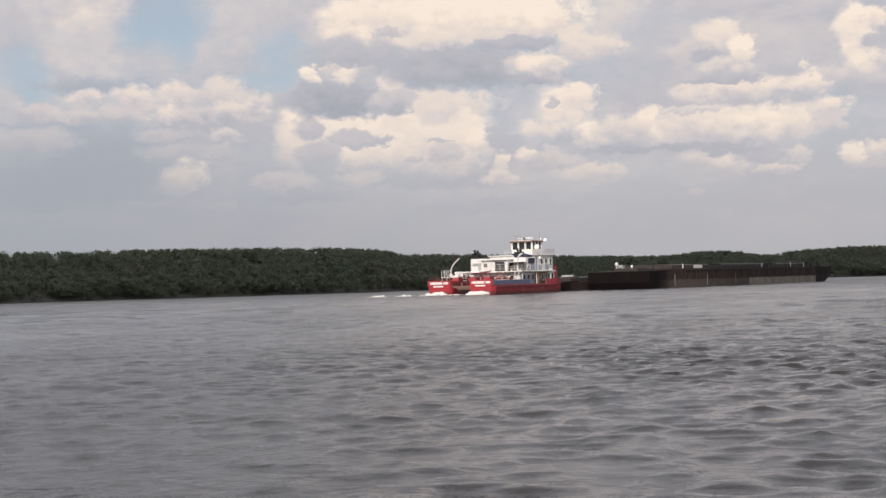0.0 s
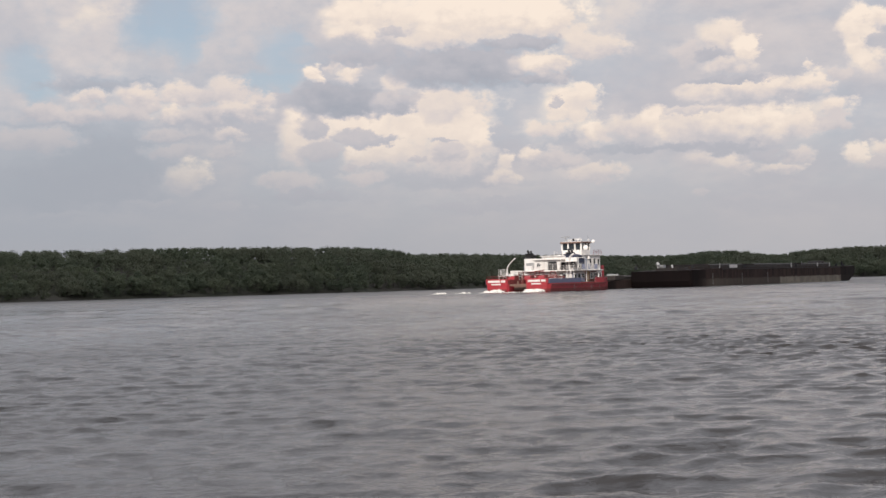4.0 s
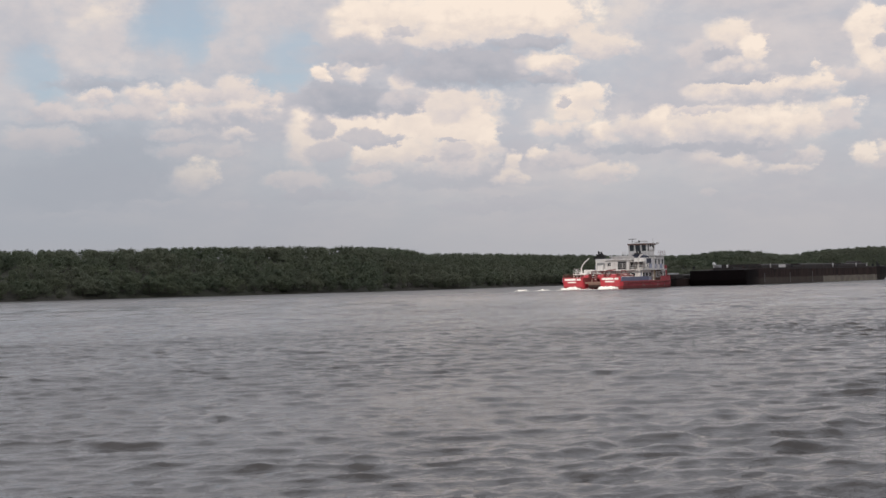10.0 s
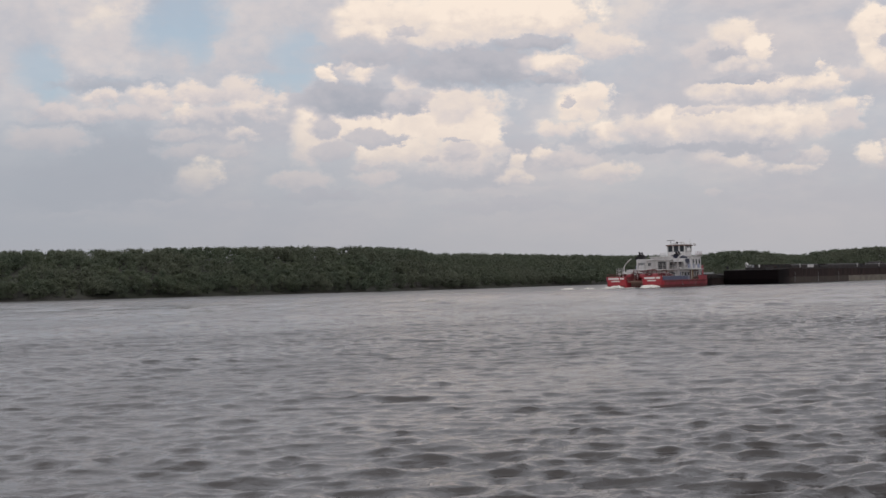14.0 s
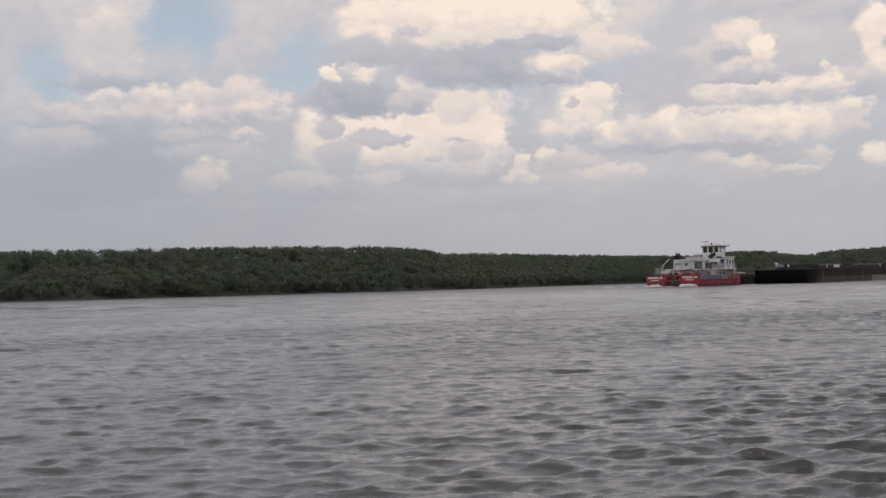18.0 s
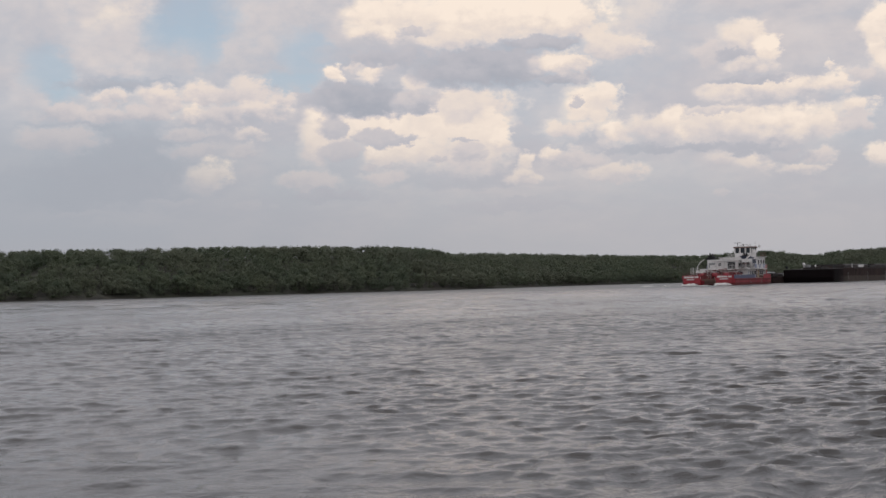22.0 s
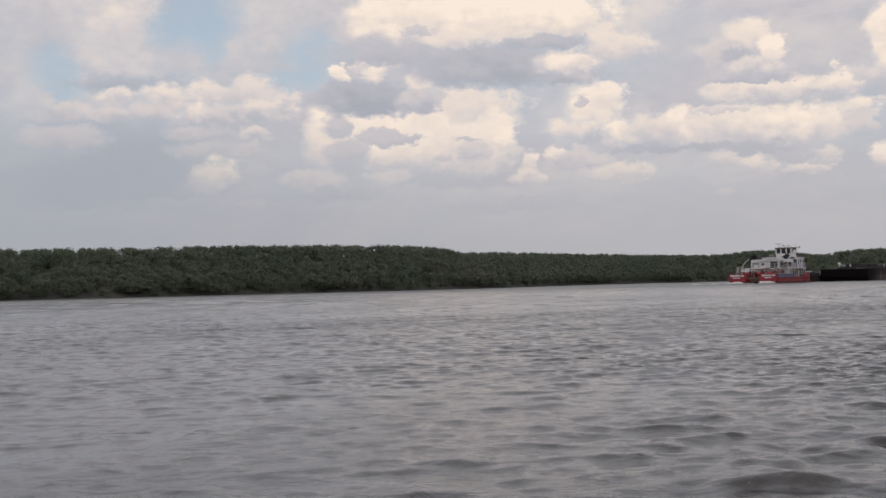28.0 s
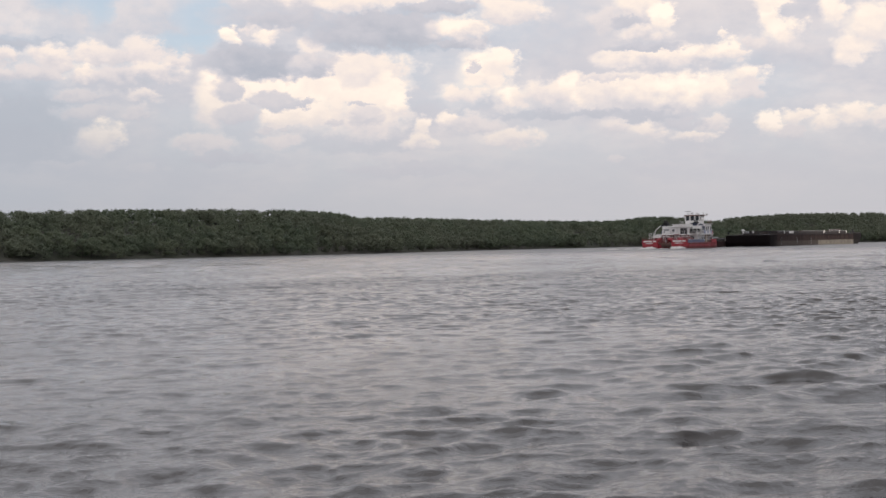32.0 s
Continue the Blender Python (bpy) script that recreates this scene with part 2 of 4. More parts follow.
def build_sky():
    world = bpy.data.worlds.new("world")
    scene.world = world
    world.use_nodes = True
    t = world.node_tree
    t.nodes.clear()
    out = t.nodes.new("ShaderNodeOutputWorld")
    bg = t.nodes.new("ShaderNodeBackground")
    link(t, bg.outputs[0], out.inputs[0])
    sky = t.nodes.new("ShaderNodeTexSky")
    sky.sky_type, sky.sun_disc = "NISHITA", False
    sky.sun_elevation, sky.sun_rotation = radians(SUN_UP), radians(SUN_FROM)
    clear = vmath(t, "MULTIPLY", sky.outputs[0], (0.105, 0.10, 0.095)).outputs[0]

    way = t.nodes.new("ShaderNodeTexCoord").outputs["Generated"]
    sep = t.nodes.new("ShaderNodeSeparateXYZ")
    link(t, way, sep.inputs[0])
    az = maths(t, "MULTIPLY", maths(t, "ARCTAN2", sep.outputs[0], sep.outputs[1]), 57.2958)
    el = maths(t, "MULTIPLY", maths(t, "ARCSINE", sep.outputs[2]), 57.2958)
    flat = t.nodes.new("ShaderNodeCombineXYZ")
    link(t, az, flat.inputs[0])
    link(t, el, flat.inputs[1])
    stretched = vmath(t, "MULTIPLY", way, (1.0, 1.0, 1.5)).outputs[0]
    big = noise_node(t, stretched, 42.0, 3.0, 0.5)
    fine = noise_node(t, stretched, 85.0, 6.0, 0.62)
    lump = t.nodes.new("ShaderNodeTexVoronoi")
    lump.inputs["Scale"].default_value = 95.0
    link(t, stretched, lump.inputs["Vector"])
    warp = vmath(t, "MULTIPLY", vmath(t, "SUBTRACT", big.outputs["Color"], (0.5, 0.5, 0.5)).outputs[0], (0.95, 0.55, 0.0)).outputs[0]
    warp2 = vmath(t, "MULTIPLY", vmath(t, "SUBTRACT", fine.outputs["Color"], (0.5, 0.5, 0.5)).outputs[0], (1.25, 0.9, 0.0)).outputs[0]
    here = vmath(t, "ADD", vmath(t, "ADD", flat.outputs[0], warp).outputs[0], warp2).outputs[0]
    ragged = maths(t, "SUBTRACT", maths(t, "ADD", fine.outputs[0], maths(t, "MULTIPLY", lump.outputs["Distance"], 0.32)), 0.64)

    # thin cloud over the whole dome
    veil_n = noise_node(t, vmath(t, "MULTIPLY", way, (1.0, 1.0, 2.2)).outputs[0], 7.0, 6.0, 0.6)
    cover = ramp01(t, veil_n.outputs[0], 0.36, 0.60, 0.74, 0.97)
    tone = ramp01(t, noise_node(t, vmath(t, "MULTIPLY", way, (1.0, 1.0, 2.6)).outputs[0], 14.0, 6.0, 0.6).outputs[0], 0.35, 0.7, 0.28, 0.52)


    bite = maths(t, "MULTIPLY", ragged, 1.3)
    bulge = maths(t, "MULTIPLY", ragged, 1.1)
    veils = VEIL_WEST + VEIL_EAST
    for row in (VEIL_WEST + GAPS + VEIL_EAST + BAND_WEST + LOW_WEST + HEART + HEART_SHADES + GREY_CLOUD + CROWN
                + EAST + EAST_HIGH + EAST_LOW + EAST_FAR):
        az0, el0, rx, ry, top, base = row
        soft = row in veils or row in GAPS
        spot = t.nodes.new("ShaderNodeCombineXYZ")
        link(t, maths(t, "MULTIPLY_ADD", tone, 1e-6, az0), spot.inputs[0])
        spot.inputs[1].default_value = el0
        q = vmath(t, "MULTIPLY", vmath(t, "SUBTRACT", here, spot.outputs[0]).outputs[0], (1 / rx, 1 / ry, 0.0))
        r2 = vmath(t, "DOT_PRODUCT", q.outputs[0], q.outputs[0]).outputs["Value"]
        edge = maths(t, "ADD", r2, bite)
        inside = ramp01(t, edge, 2.0 if soft else 1.5, 0.0 if soft else 0.4)
        if row in GAPS:
            cover = maths(t, "MULTIPLY", cover, maths(t, "SUBTRACT", 1.0, maths(t, "MULTIPLY", inside, 0.7)))
            tone = maths(t, "MULTIPLY_ADD", cover, 1e-7, tone)
            continue
        rise = vmath(t, "DOT_PRODUCT", q.outputs[0], (0.0, 1.0, 0.0)).outputs["Value"]
        lit = ramp01(t, maths(t, "SUBTRACT", rise, bulge), -1.0, 0.5, base, top)
        share = maths(t, "MULTIPLY", inside, 0.88) if soft else inside
        cover = maths(t, "MAXIMUM", cover, share)
        m = t.nodes.new("ShaderNodeMix")
        link(t, share, m.inputs[0])
        link(t, tone, m.inputs[2])
        link(t, lit, m.inputs[3])
        tone = m.outputs[0]
        tone = maths(t, "MULTIPLY_ADD", cover, 1e-7, tone)

    grain = maths(t, "ADD", maths(t, "MULTIPLY", ragged, -0.12), maths(t, "MULTIPLY_ADD", big.outputs[0], 0.24, -0.12))
    tone = maths(t, "ADD", tone, maths(t, "MULTIPLY", grain, ramp01(t, el, 1.5, 7.0, 0.25, 1.0)))
    cloud = colours(t, tone, [(0.0, (0.365, 0.380, 0.430)), (0.3, (0.492, 0.478, 0.512)), (0.6, (0.640, 0.580, 0.570)),
                              (0.84, (0.785, 0.68, 0.605)), (1.0, (0.89, 0.765, 0.66))])
    blue = mix_colour(t, 0.6, clear, (0.40, 0.475, 0.555))
    body = mix_colour(t, cover, blue, cloud)
    body = mix_colour(t, ramp01(t, el, 11.5, 24.0, 0.0, 0.7), body, (0.72, 0.745, 0.815))
    body = mix_colour(t, ramp01(t, el, 28.0, 70.0, 0.0, 0.45), body, (1.08, 1.09, 1.14))
    haze = ramp01(t, el, 0.5, 6.5, 0.9, 0.0)
    low = mix_colour(t, ramp01(t, az, -17.0, 12.0), (0.355, 0.362, 0.395), (0.425, 0.420, 0.445))
    body = mix_colour(t, haze, body, low)
    rain = maths(t, "MULTIPLY", ramp01(t, az, -16.0, 1.0, 0.58, 0.0), maths(t, "MULTIPLY", ramp01(t, el, 7.6, 4.6), ramp01(t, el, 0.8, 2.4)))
    body = mix_colour(t, rain, body, (0.350, 0.375, 0.420))
    link(t, body, bg.inputs["Color"])
    bg.inputs["Strength"].default_value = 1.05


build_sky()


# ---------------------------------------------------------------- materials
def base_material(name):
    m = bpy.data.materials.new(name)
    m.use_nodes = True
    t = m.node_tree
    b = t.nodes["Principled BSDF"]
    tc = t.nodes.new("ShaderNodeTexCoord")
    return m, t, b, tc.outputs["Object"]


def bump_on(t, b, height, strength, distance):
    n = t.nodes.new("ShaderNodeBump")
    n.inputs["Strength"].default_value, n.inputs["Distance"].default_value = strength, distance
    link(t, height, n.inputs["Height"])
    link(t, n.outputs[0], b.inputs["Normal"])


def paint(name, colour, worn=None, rough=0.5, wear=0.35, scale=1.4, metal=0.0):
    """Weathered paint on steel: streaks that run down, blotches and grime."""
    worn = worn or tuple(c * 0.55 + 0.02 for c in colour)
    m, t, b, co = base_material(name)
    streak = noise_node(t, vmath(t, "MULTIPLY", co, (1.0, 1.0, 0.22)).outputs[0], scale * 2.2, 5.0, 0.65)
    blotch = noise_node(t, co, scale * 0.5, 4.0, 0.6)
    both = maths(t, "ADD", maths(t, "MULTIPLY", streak.outputs[0], 0.6), maths(t, "MULTIPLY", blotch.outputs[0], 0.4))
    c = mix_colour(t, ramp01(t, both, 0.44, 0.68, 0.0, wear), colour, worn)
    link(t, c, b.inputs["Base Color"])
    link(t, ramp01(t, blotch.outputs[0], 0.3, 0.7, rough - 0.08, rough + 0.15), b.inputs["Roughness"])
    b.inputs["Metallic"].default_value = metal
    bump_on(t, b, both, 0.15, 0.02)
    return m


def make_foliage(name, dark, light, tip):
    m, t, b, co = base_material(name)
    info = t.nodes.new("ShaderNodeObjectInfo")
    geo = t.nodes.new("ShaderNodeNewGeometry")
    n = noise_node(t, geo.outputs["Position"], 0.16, 3.0, 0.6)
    stand = noise_node(t, geo.outputs["Position"], 0.035, 3.0, 0.6)
    leaf = noise_node(t, geo.outputs["Position"], 1.6, 2.0, 0.6)
    f = maths(t, "ADD", maths(t, "MULTIPLY", info.outputs["Random"], 0.35), maths(t, "MULTIPLY", n.outputs[0], 0.85))
    c = mix_colour(t, ramp01(t, f, 0.35, 0.85), dark, light)
    c = mix_colour(t, ramp01(t, stand.outputs[0], 0.40, 0.62, 0.0, 0.6), c, tip)
    c = mix_colour(t, ramp01(t, leaf.outputs[0], 0.45, 0.75, 0.0, 0.25), c, tip)
    link(t, c, b.inputs["Base Color"])
    b.inputs["Roughness"].default_value = 0.75
    b.inputs["Specular IOR Level"].default_value = 0.25
    thin = t.nodes.new("ShaderNodeBsdfTranslucent")
    link(t, c, thin.inputs["Color"])
    both = t.nodes.new("ShaderNodeMixShader")
    both.inputs[0].default_value = 0.35
    link(t, b.outputs[0], both.inputs[1])
    link(t, thin.outputs[0], both.inputs[2])
    link(t, both.outputs[0], t.nodes["Material Output"].inputs["Surface"])
    return m


def make_water():
    m, t, b, co = base_material("river_water")
    # patches of ruffled and slicker water, drawn out along the stream
    turn = t.nodes.new("ShaderNodeMapping")
    turn.inputs["Rotation"].default_value = (0, 0, radians(17))
    link(t, co, turn.inputs["Vector"])
    along = vmath(t, "MULTIPLY", turn.outputs[0], (1.0, 0.30, 1.0)).outputs[0]
    patch = noise_node(t, along, 0.07, 4.0, 0.6)
    silt = noise_node(t, along, 0.03, 3.0, 0.5)
    c = mix_colour(t, ramp01(t, silt.outputs[0], 0.35, 0.65), (0.0255, 0.0228, 0.0228), (0.0215, 0.0205, 0.0215))
    link(t, c, b.inputs["Base Color"])
    b.inputs["IOR"].default_value = 1.333
    # unresolved ripples blur the mirror out on the open reach
    far = t.nodes.new("ShaderNodeSeparateXYZ")
    link(t, co, far.inputs[0])
    side = vmath(t, "DOT_PRODUCT", co, (0.952, -0.305, 0.0)).outputs["Value"]
    link(t, maths(t, "ADD", ramp01(t, patch.outputs[0], 0.38, 0.62, 0.02, 0.07), ramp01(t, far.outputs[1], 80.0, 250.0, 0.03, 0.27)), b.inputs["Roughness"])
    w1 = noise_node(t, vmath(t, "MULTIPLY", co, (1.15, 1.0, 1.0)).outputs[0], 1.3, 6.0, 0.62, 0.2)
    w2 = noise_node(t, vmath(t, "MULTIPLY", co, (1.25, 1.0, 1.0)).outputs[0], 6.5, 3.0, 0.6, 0.2)
    w3 = noise_node(t, vmath(t, "MULTIPLY", co, (0.5, 1.0, 1.0)).outputs[0], 0.16, 3.0, 0.55)
    h = maths(t, "ADD", maths(t, "MULTIPLY", w1.outputs[0], 0.11), maths(t, "MULTIPLY", w2.outputs[0], 0.022))
    h = maths(t, "MULTIPLY", h, ramp01(t, patch.outputs[0], 0.34, 0.66, 0.55, 1.3))
    h = maths(t, "MULTIPLY", h, maths(t, "MULTIPLY", ramp01(t, far.outputs[1], 5.0, 45.0, 0.5, 1.0), maths(t, "MULTIPLY", ramp01(t, side, -48.0, -6.0, 0.7, 1.4), ramp01(t, far.outputs[1], 70.0, 170.0, 1.0, 0.28))))
    h = maths(t, "ADD", h, maths(t, "MULTIPLY", w3.outputs[0], 0.35))
    bump_on(t, b, h, 1.0, 1.0)
    return m


def make_ground():
    m, t, b, co = base_material("bank_soil")
    n = noise_node(t, co, 0.35, 6.0, 0.65)
    g = noise_node(t, co, 0.05, 3.0, 0.5)
    c = mix_colour(t, ramp01(t, n.outputs[0], 0.35, 0.65), (0.03, 0.026, 0.021), (0.06, 0.052, 0.042))
    c = mix_colour(t, ramp01(t, g.outputs[0], 0.4, 0.6, 0.1, 0.7), c, (0.03, 0.036, 0.018))
    link(t, c, b.inputs["Base Color"])
    b.inputs["Roughness"].default_value = 0.95
    bump_on(t, b, n.outputs[0], 0.6, 0.3)
    return m


def make_barge_paint():
    """Rusty black steel with the stern's shade painted in; the forward half carries a worn pale band above the water.
    """
    m, t, b, co = base_material("barge_steel")
    s = t.nodes.new("ShaderNodeSeparateXYZ")
    link(t, co, s.inputs[0])
    streak = noise_node(t, vmath(t, "MULTIPLY", co, (1.0, 1.0, 0.12)).outputs[0], 0.9, 6.0, 0.7)
    blot = noise_node(t, co, 0.35, 5.0, 0.65)
    c = mix_colour(t, ramp01(t, streak.outputs[0], 0.40, 0.68), (0.032, 0.023, 0.022), (0.072, 0.047, 0.041))
    c = mix_colour(t, ramp01(t, blot.outputs[0], 0.45, 0.70, 0.0, 0.6), c, (0.066, 0.049, 0.041))
    wob = maths(t, "MULTIPLY", maths(t, "SUBTRACT", streak.outputs[0], 0.5), 1.0)
    low = ramp01(t, maths(t, "ADD", s.outputs[2], wob), 1.35, 1.15)
    fwd = maths(t, "MULTIPLY", ramp01(t, s.outputs[1], 37.2, 37.5), ramp01(t, s.outputs[1], 69.2, 68.9))
    aft = ramp01(t, maths(t, "ADD", s.outputs[1], maths(t, "MULTIPLY", blot.outputs[0], 9.0)), 3.0, 12.0, 0.0, 0.42)
    c = mix_colour(t, maths(t, "MULTIPLY", low, aft), c, (0.15, 0.13, 0.11))
    c = mix_colour(t, maths(t, "MULTIPLY", maths(t, "MULTIPLY", low, fwd), ramp01(t, blot.outputs[0], 0.32, 0.60, 0.4, 0.8)), c, (0.30, 0.265, 0.215))
    # the stern's shade, put into the colour as a ramp to near black
    c = mix_colour(t, ramp01(t, s.outputs[1], 10.0, 1.6, 0.0, 0.95), c, (0.0065, 0.0046, 0.005))
    c = mix_colour(t, ramp01(t, s.outputs[1], 68.8, 69.6, 0.0, 0.8), c, (0.014, 0.012, 0.011))
    link(t, c, b.inputs["Base Color"])
    b.inputs["Roughness"].default_value = 0.72
    b.inputs["Specular IOR Level"].default_value = 0.06
    bump_on(t, b, blot.outputs[0], 0.25, 0.05)
    return m


RED = paint("red_hull_paint", (0.32, 0.026, 0.036), (0.15, 0.023, 0.027), 0.42, 0.6)
DARKRED = paint("oxide_red_paint", (0.16, 0.026, 0.026), (0.07, 0.026, 0.023), 0.6, 0.6)
WHITE = paint("white_house_paint", (0.66, 0.635, 0.615), (0.36, 0.32, 0.29), 0.45, 0.55)
BLUE = paint("blue_paint", (0.085, 0.097, 0.165), (0.12, 0.115, 0.13), 0.5, 0.5)
GREYBLUE = paint("grey_blue_paint", (0.30, 0.32, 0.42), (0.2, 0.2, 0.24), 0.55, 0.5)
BLACK = paint("black_paint", (0.018, 0.018, 0.02), (0.05, 0.042, 0.04), 0.55, 0.5)
GREY = paint("grey_steel_paint", (0.26, 0.26, 0.26), (0.14, 0.12, 0.1), 0.6, 0.5)
DECK = paint("deck_paint", (0.16, 0.09, 0.07), (0.1, 0.07, 0.06), 0.75, 0.6)
TAN = paint("ochre_door_paint", (0.38, 0.26, 0.13), None, 0.6, 0.4)
BARGE = make_barge_paint()
COAM = paint("coaming_steel", (0.026, 0.022, 0.021), (0.075, 0.05, 0.04), 0.75, 0.7)
WATER = make_water()
SOIL = make_ground()
FOAM = paint("foam", (0.64, 0.62, 0.59), (0.40, 0.385, 0.36), 0.7, 0.5, 3.0)
GLASS = bpy.data.materials.new("dark_window_glass")
GLASS.use_nodes = True
GLASS.node_tree.nodes["Principled BSDF"].inputs["Base Color"].default_value = (0.02, 0.025, 0.03, 1)
GLASS.node_tree.nodes["Principled BSDF"].inputs["Roughness"].default_value = 0.06
LEAF_WILLOW = make_foliage("willow_leaves", (0.098, 0.122, 0.080), (0.136, 0.154, 0.096), (0.154, 0.158, 0.112))
LEAF_POPLAR = make_foliage("poplar_leaves", (0.092, 0.116, 0.076), (0.128, 0.146, 0.090), (0.146, 0.151, 0.106))
NAVY = paint("navy_paint", (0.018, 0.023, 0.05), (0.02, 0.02, 0.03), 0.5, 0.5)
CLOUD = paint("cloud_white", (0.9, 0.9, 0.9), (0.85, 0.85, 0.86), 0.9, 0.2, 0.02)
BARK = paint("bark", (0.055, 0.047, 0.04), (0.03, 0.026, 0.022), 0.9, 0.7)


# ---------------------------------------------------------------- mesh helpers
def part(name, bm, material, parent=None, label=""):
    me = bpy.data.meshes.new(name)
    bmesh.ops.recalc_face_normals(bm, faces=bm.faces)
    bm.to_mesh(me)
    bm.free()
    me.materials.append(material)
    ob = new(name, me)
    ob.parent = parent
    if label:
        ob["label"] = label
    return ob


def same(name, like, parent, m):
    """Another part on the same mesh."""
    ob = new(name, like.data)
    ob.parent = parent
    ob.matrix_local = m
    if like.get("label"):
        ob["label"] = like["label"]
    return ob


def box(bm, x0, x1, y0, y1, z0, z1, bevel=0.0):
    r = bmesh.ops.create_cube(bm, size=1.0)
    vs = r["verts"]
    for v in vs:
        v.co = ((x0 + x1) / 2 + v.co.x * (x1 - x0), (y0 + y1) / 2 + v.co.y * (y1 - y0), (z0 + z1) / 2 + v.co.z * (z1 - z0))
    if bevel:
        es = list({e for v in vs for e in v.link_edges})
        bmesh.ops.bevel(bm, geom=es, offset=bevel, segments=2, affect="EDGES", profile=0.6)
    return bm


def tube(bm, a, b, r0, r1=None, n=8):
    a, b = Vector(a), Vector(b)
    r1 = r0 if r1 is None else r1
    m = Matrix.Translation((a + b) / 2) @ (b - a).to_track_quat("Z", "Y").to_matrix().to_4x4()
    bmesh.ops.create_cone(bm, cap_ends=True, segments=n, radius1=r0, radius2=r1, depth=(b - a).length, matrix=m)
    return bm


def path_tube(bm, pts, r, n=6):
    for a, b in zip(pts, pts[1:]):
        tube(bm, a, b, r, r, n)
    return bm


def ball(bm, c, r, sx=1.0, sy=1.0, sz=1.0, sub=2):
    m = Matrix.Translation(c) @ Matrix.Diagonal((sx, sy, sz, 1.0))
    bmesh.ops.create_icosphere(bm, subdivisions=sub, radius=r, matrix=m)
    return bm


def prism(bm, plan, levels):
    """Stack of rings of one plan: levels of (z, scale across, shift along y)."""
    rings = []
    for z, k, dy in levels:
        rings.append([bm.verts.new((x * k, y + dy, z)) for x, y in plan])
    n = len(plan)
    for lo, hi in zip(rings, rings[1:]):
        for i in range(n):
            bm.faces.new((lo[i], lo[(i + 1) % n], hi[(i + 1) % n], hi[i]))
    bm.faces.new(list(reversed(rings[0])))
    bm.faces.new(rings[-1])
    return bm


def B():
    return bmesh.new()


# ---------------------------------------------------------------- ground and water
SHORE_X = [-4600, -900, -250, -160, -85, -49, -20, -4, 8, 24, 50, 140, 300, 1000, 4600]
SHORE_Y = [-300, 60, 205, 243, 284, 311, 333, 350, 380, 412, 440, 493, 560, 800, 1500]


def shore(x):
    return np.interp(x, SHORE_X, SHORE_Y)


def graded(fine0, fine1, step, far, grow=1.35):
    mid = list(np.arange(fine0, fine1 + 1e-6, step))
    lo, hi, d = [fine0], [fine1], step
    while hi[-1] < far or lo[-1] > -far:
        d *= grow
        if hi[-1] < far:
            hi.append(min(far, hi[-1] + d))
        if lo[-1] > -far:
            lo.append(max(-far, lo[-1] - d))
    return np.array(sorted(lo[1:]) + mid + hi[1:])


def sheet(name, xs, ys, shape, material, smooth=True):
    """A sheet over a grid; shape gives its points from the grid's x and y."""
    gx, gy = np.meshgrid(xs, ys)
    co = np.stack(shape(gx.astype(np.float32), gy.astype(np.float32)), -1).reshape(-1, 3)
    nx, ny = len(xs), len(ys)
    i = (np.arange(ny - 1)[:, None] * nx + np.arange(nx - 1)[None, :]).reshape(-1)
    faces = np.stack([i, i + 1, i + 1 + nx, i + nx], -1)
    me = bpy.data.meshes.new(name)
    me.vertices.add(len(co))
    me.vertices.foreach_set("co", co.astype(np.float32).reshape(-1))
    me.loops.add(faces.size)
    me.loops.foreach_set("vertex_index", faces.astype(np.int32).reshape(-1))
    me.polygons.add(len(faces))
    me.polygons.foreach_set("loop_start", np.arange(0, faces.size, 4, dtype=np.int32))
    me.update(calc_edges=True)
    if smooth:
        me.polygons.foreach_set("use_smooth", np.ones(len(faces), dtype=bool))
    me.materials.append(material)
    return new(name, me)


def wander(x):
    """How far the water's edge strays from the drawn shore."""
    return 1.6 * np.sin(x * 0.21) + 0.9 * np.sin(x * 0.53 + 1.0)


def land(x, y):
    s = y - shore(x) + wander(x)
    z = np.interp(s, [-60, -14, -3, 0.0, 2.2, 8, 16, 26, 34, 60, 4000], [-4.0, -2.6, -0.5, 0.0, 0.65, 1.5, 3.4, 5.6, 6.4, 6.8, 6.8])
    z = np.where(z > 1, 1 + (z - 1) * (1 + 0.36 * np.clip((-x - 5) / 20, 0, 1) + 0.25 * np.clip((x - 115) / 20, 0, 1)), z)
    back = -130 - y
    z = np.maximum(z, np.interp(back, [-40, 0, 6, 30, 4000], [-4.0, -0.3, 0.8, 1.2, 2.0]))
    return z + 0.12 * np.sin(x * 0.9 + y * 0.4) * (z > 0.1)


ground = sheet("ground", graded(-150, 230, 2.5, 4600), graded(200, 600, 2.5, 4600), lambda x, y: (x, y, land(x, y)), SOIL)
tagged(ground, "brown earth river bank with patchy green growth", "ground", kind="structure")

STREAM = Vector((0.48, 1.5))    # the current, m/s


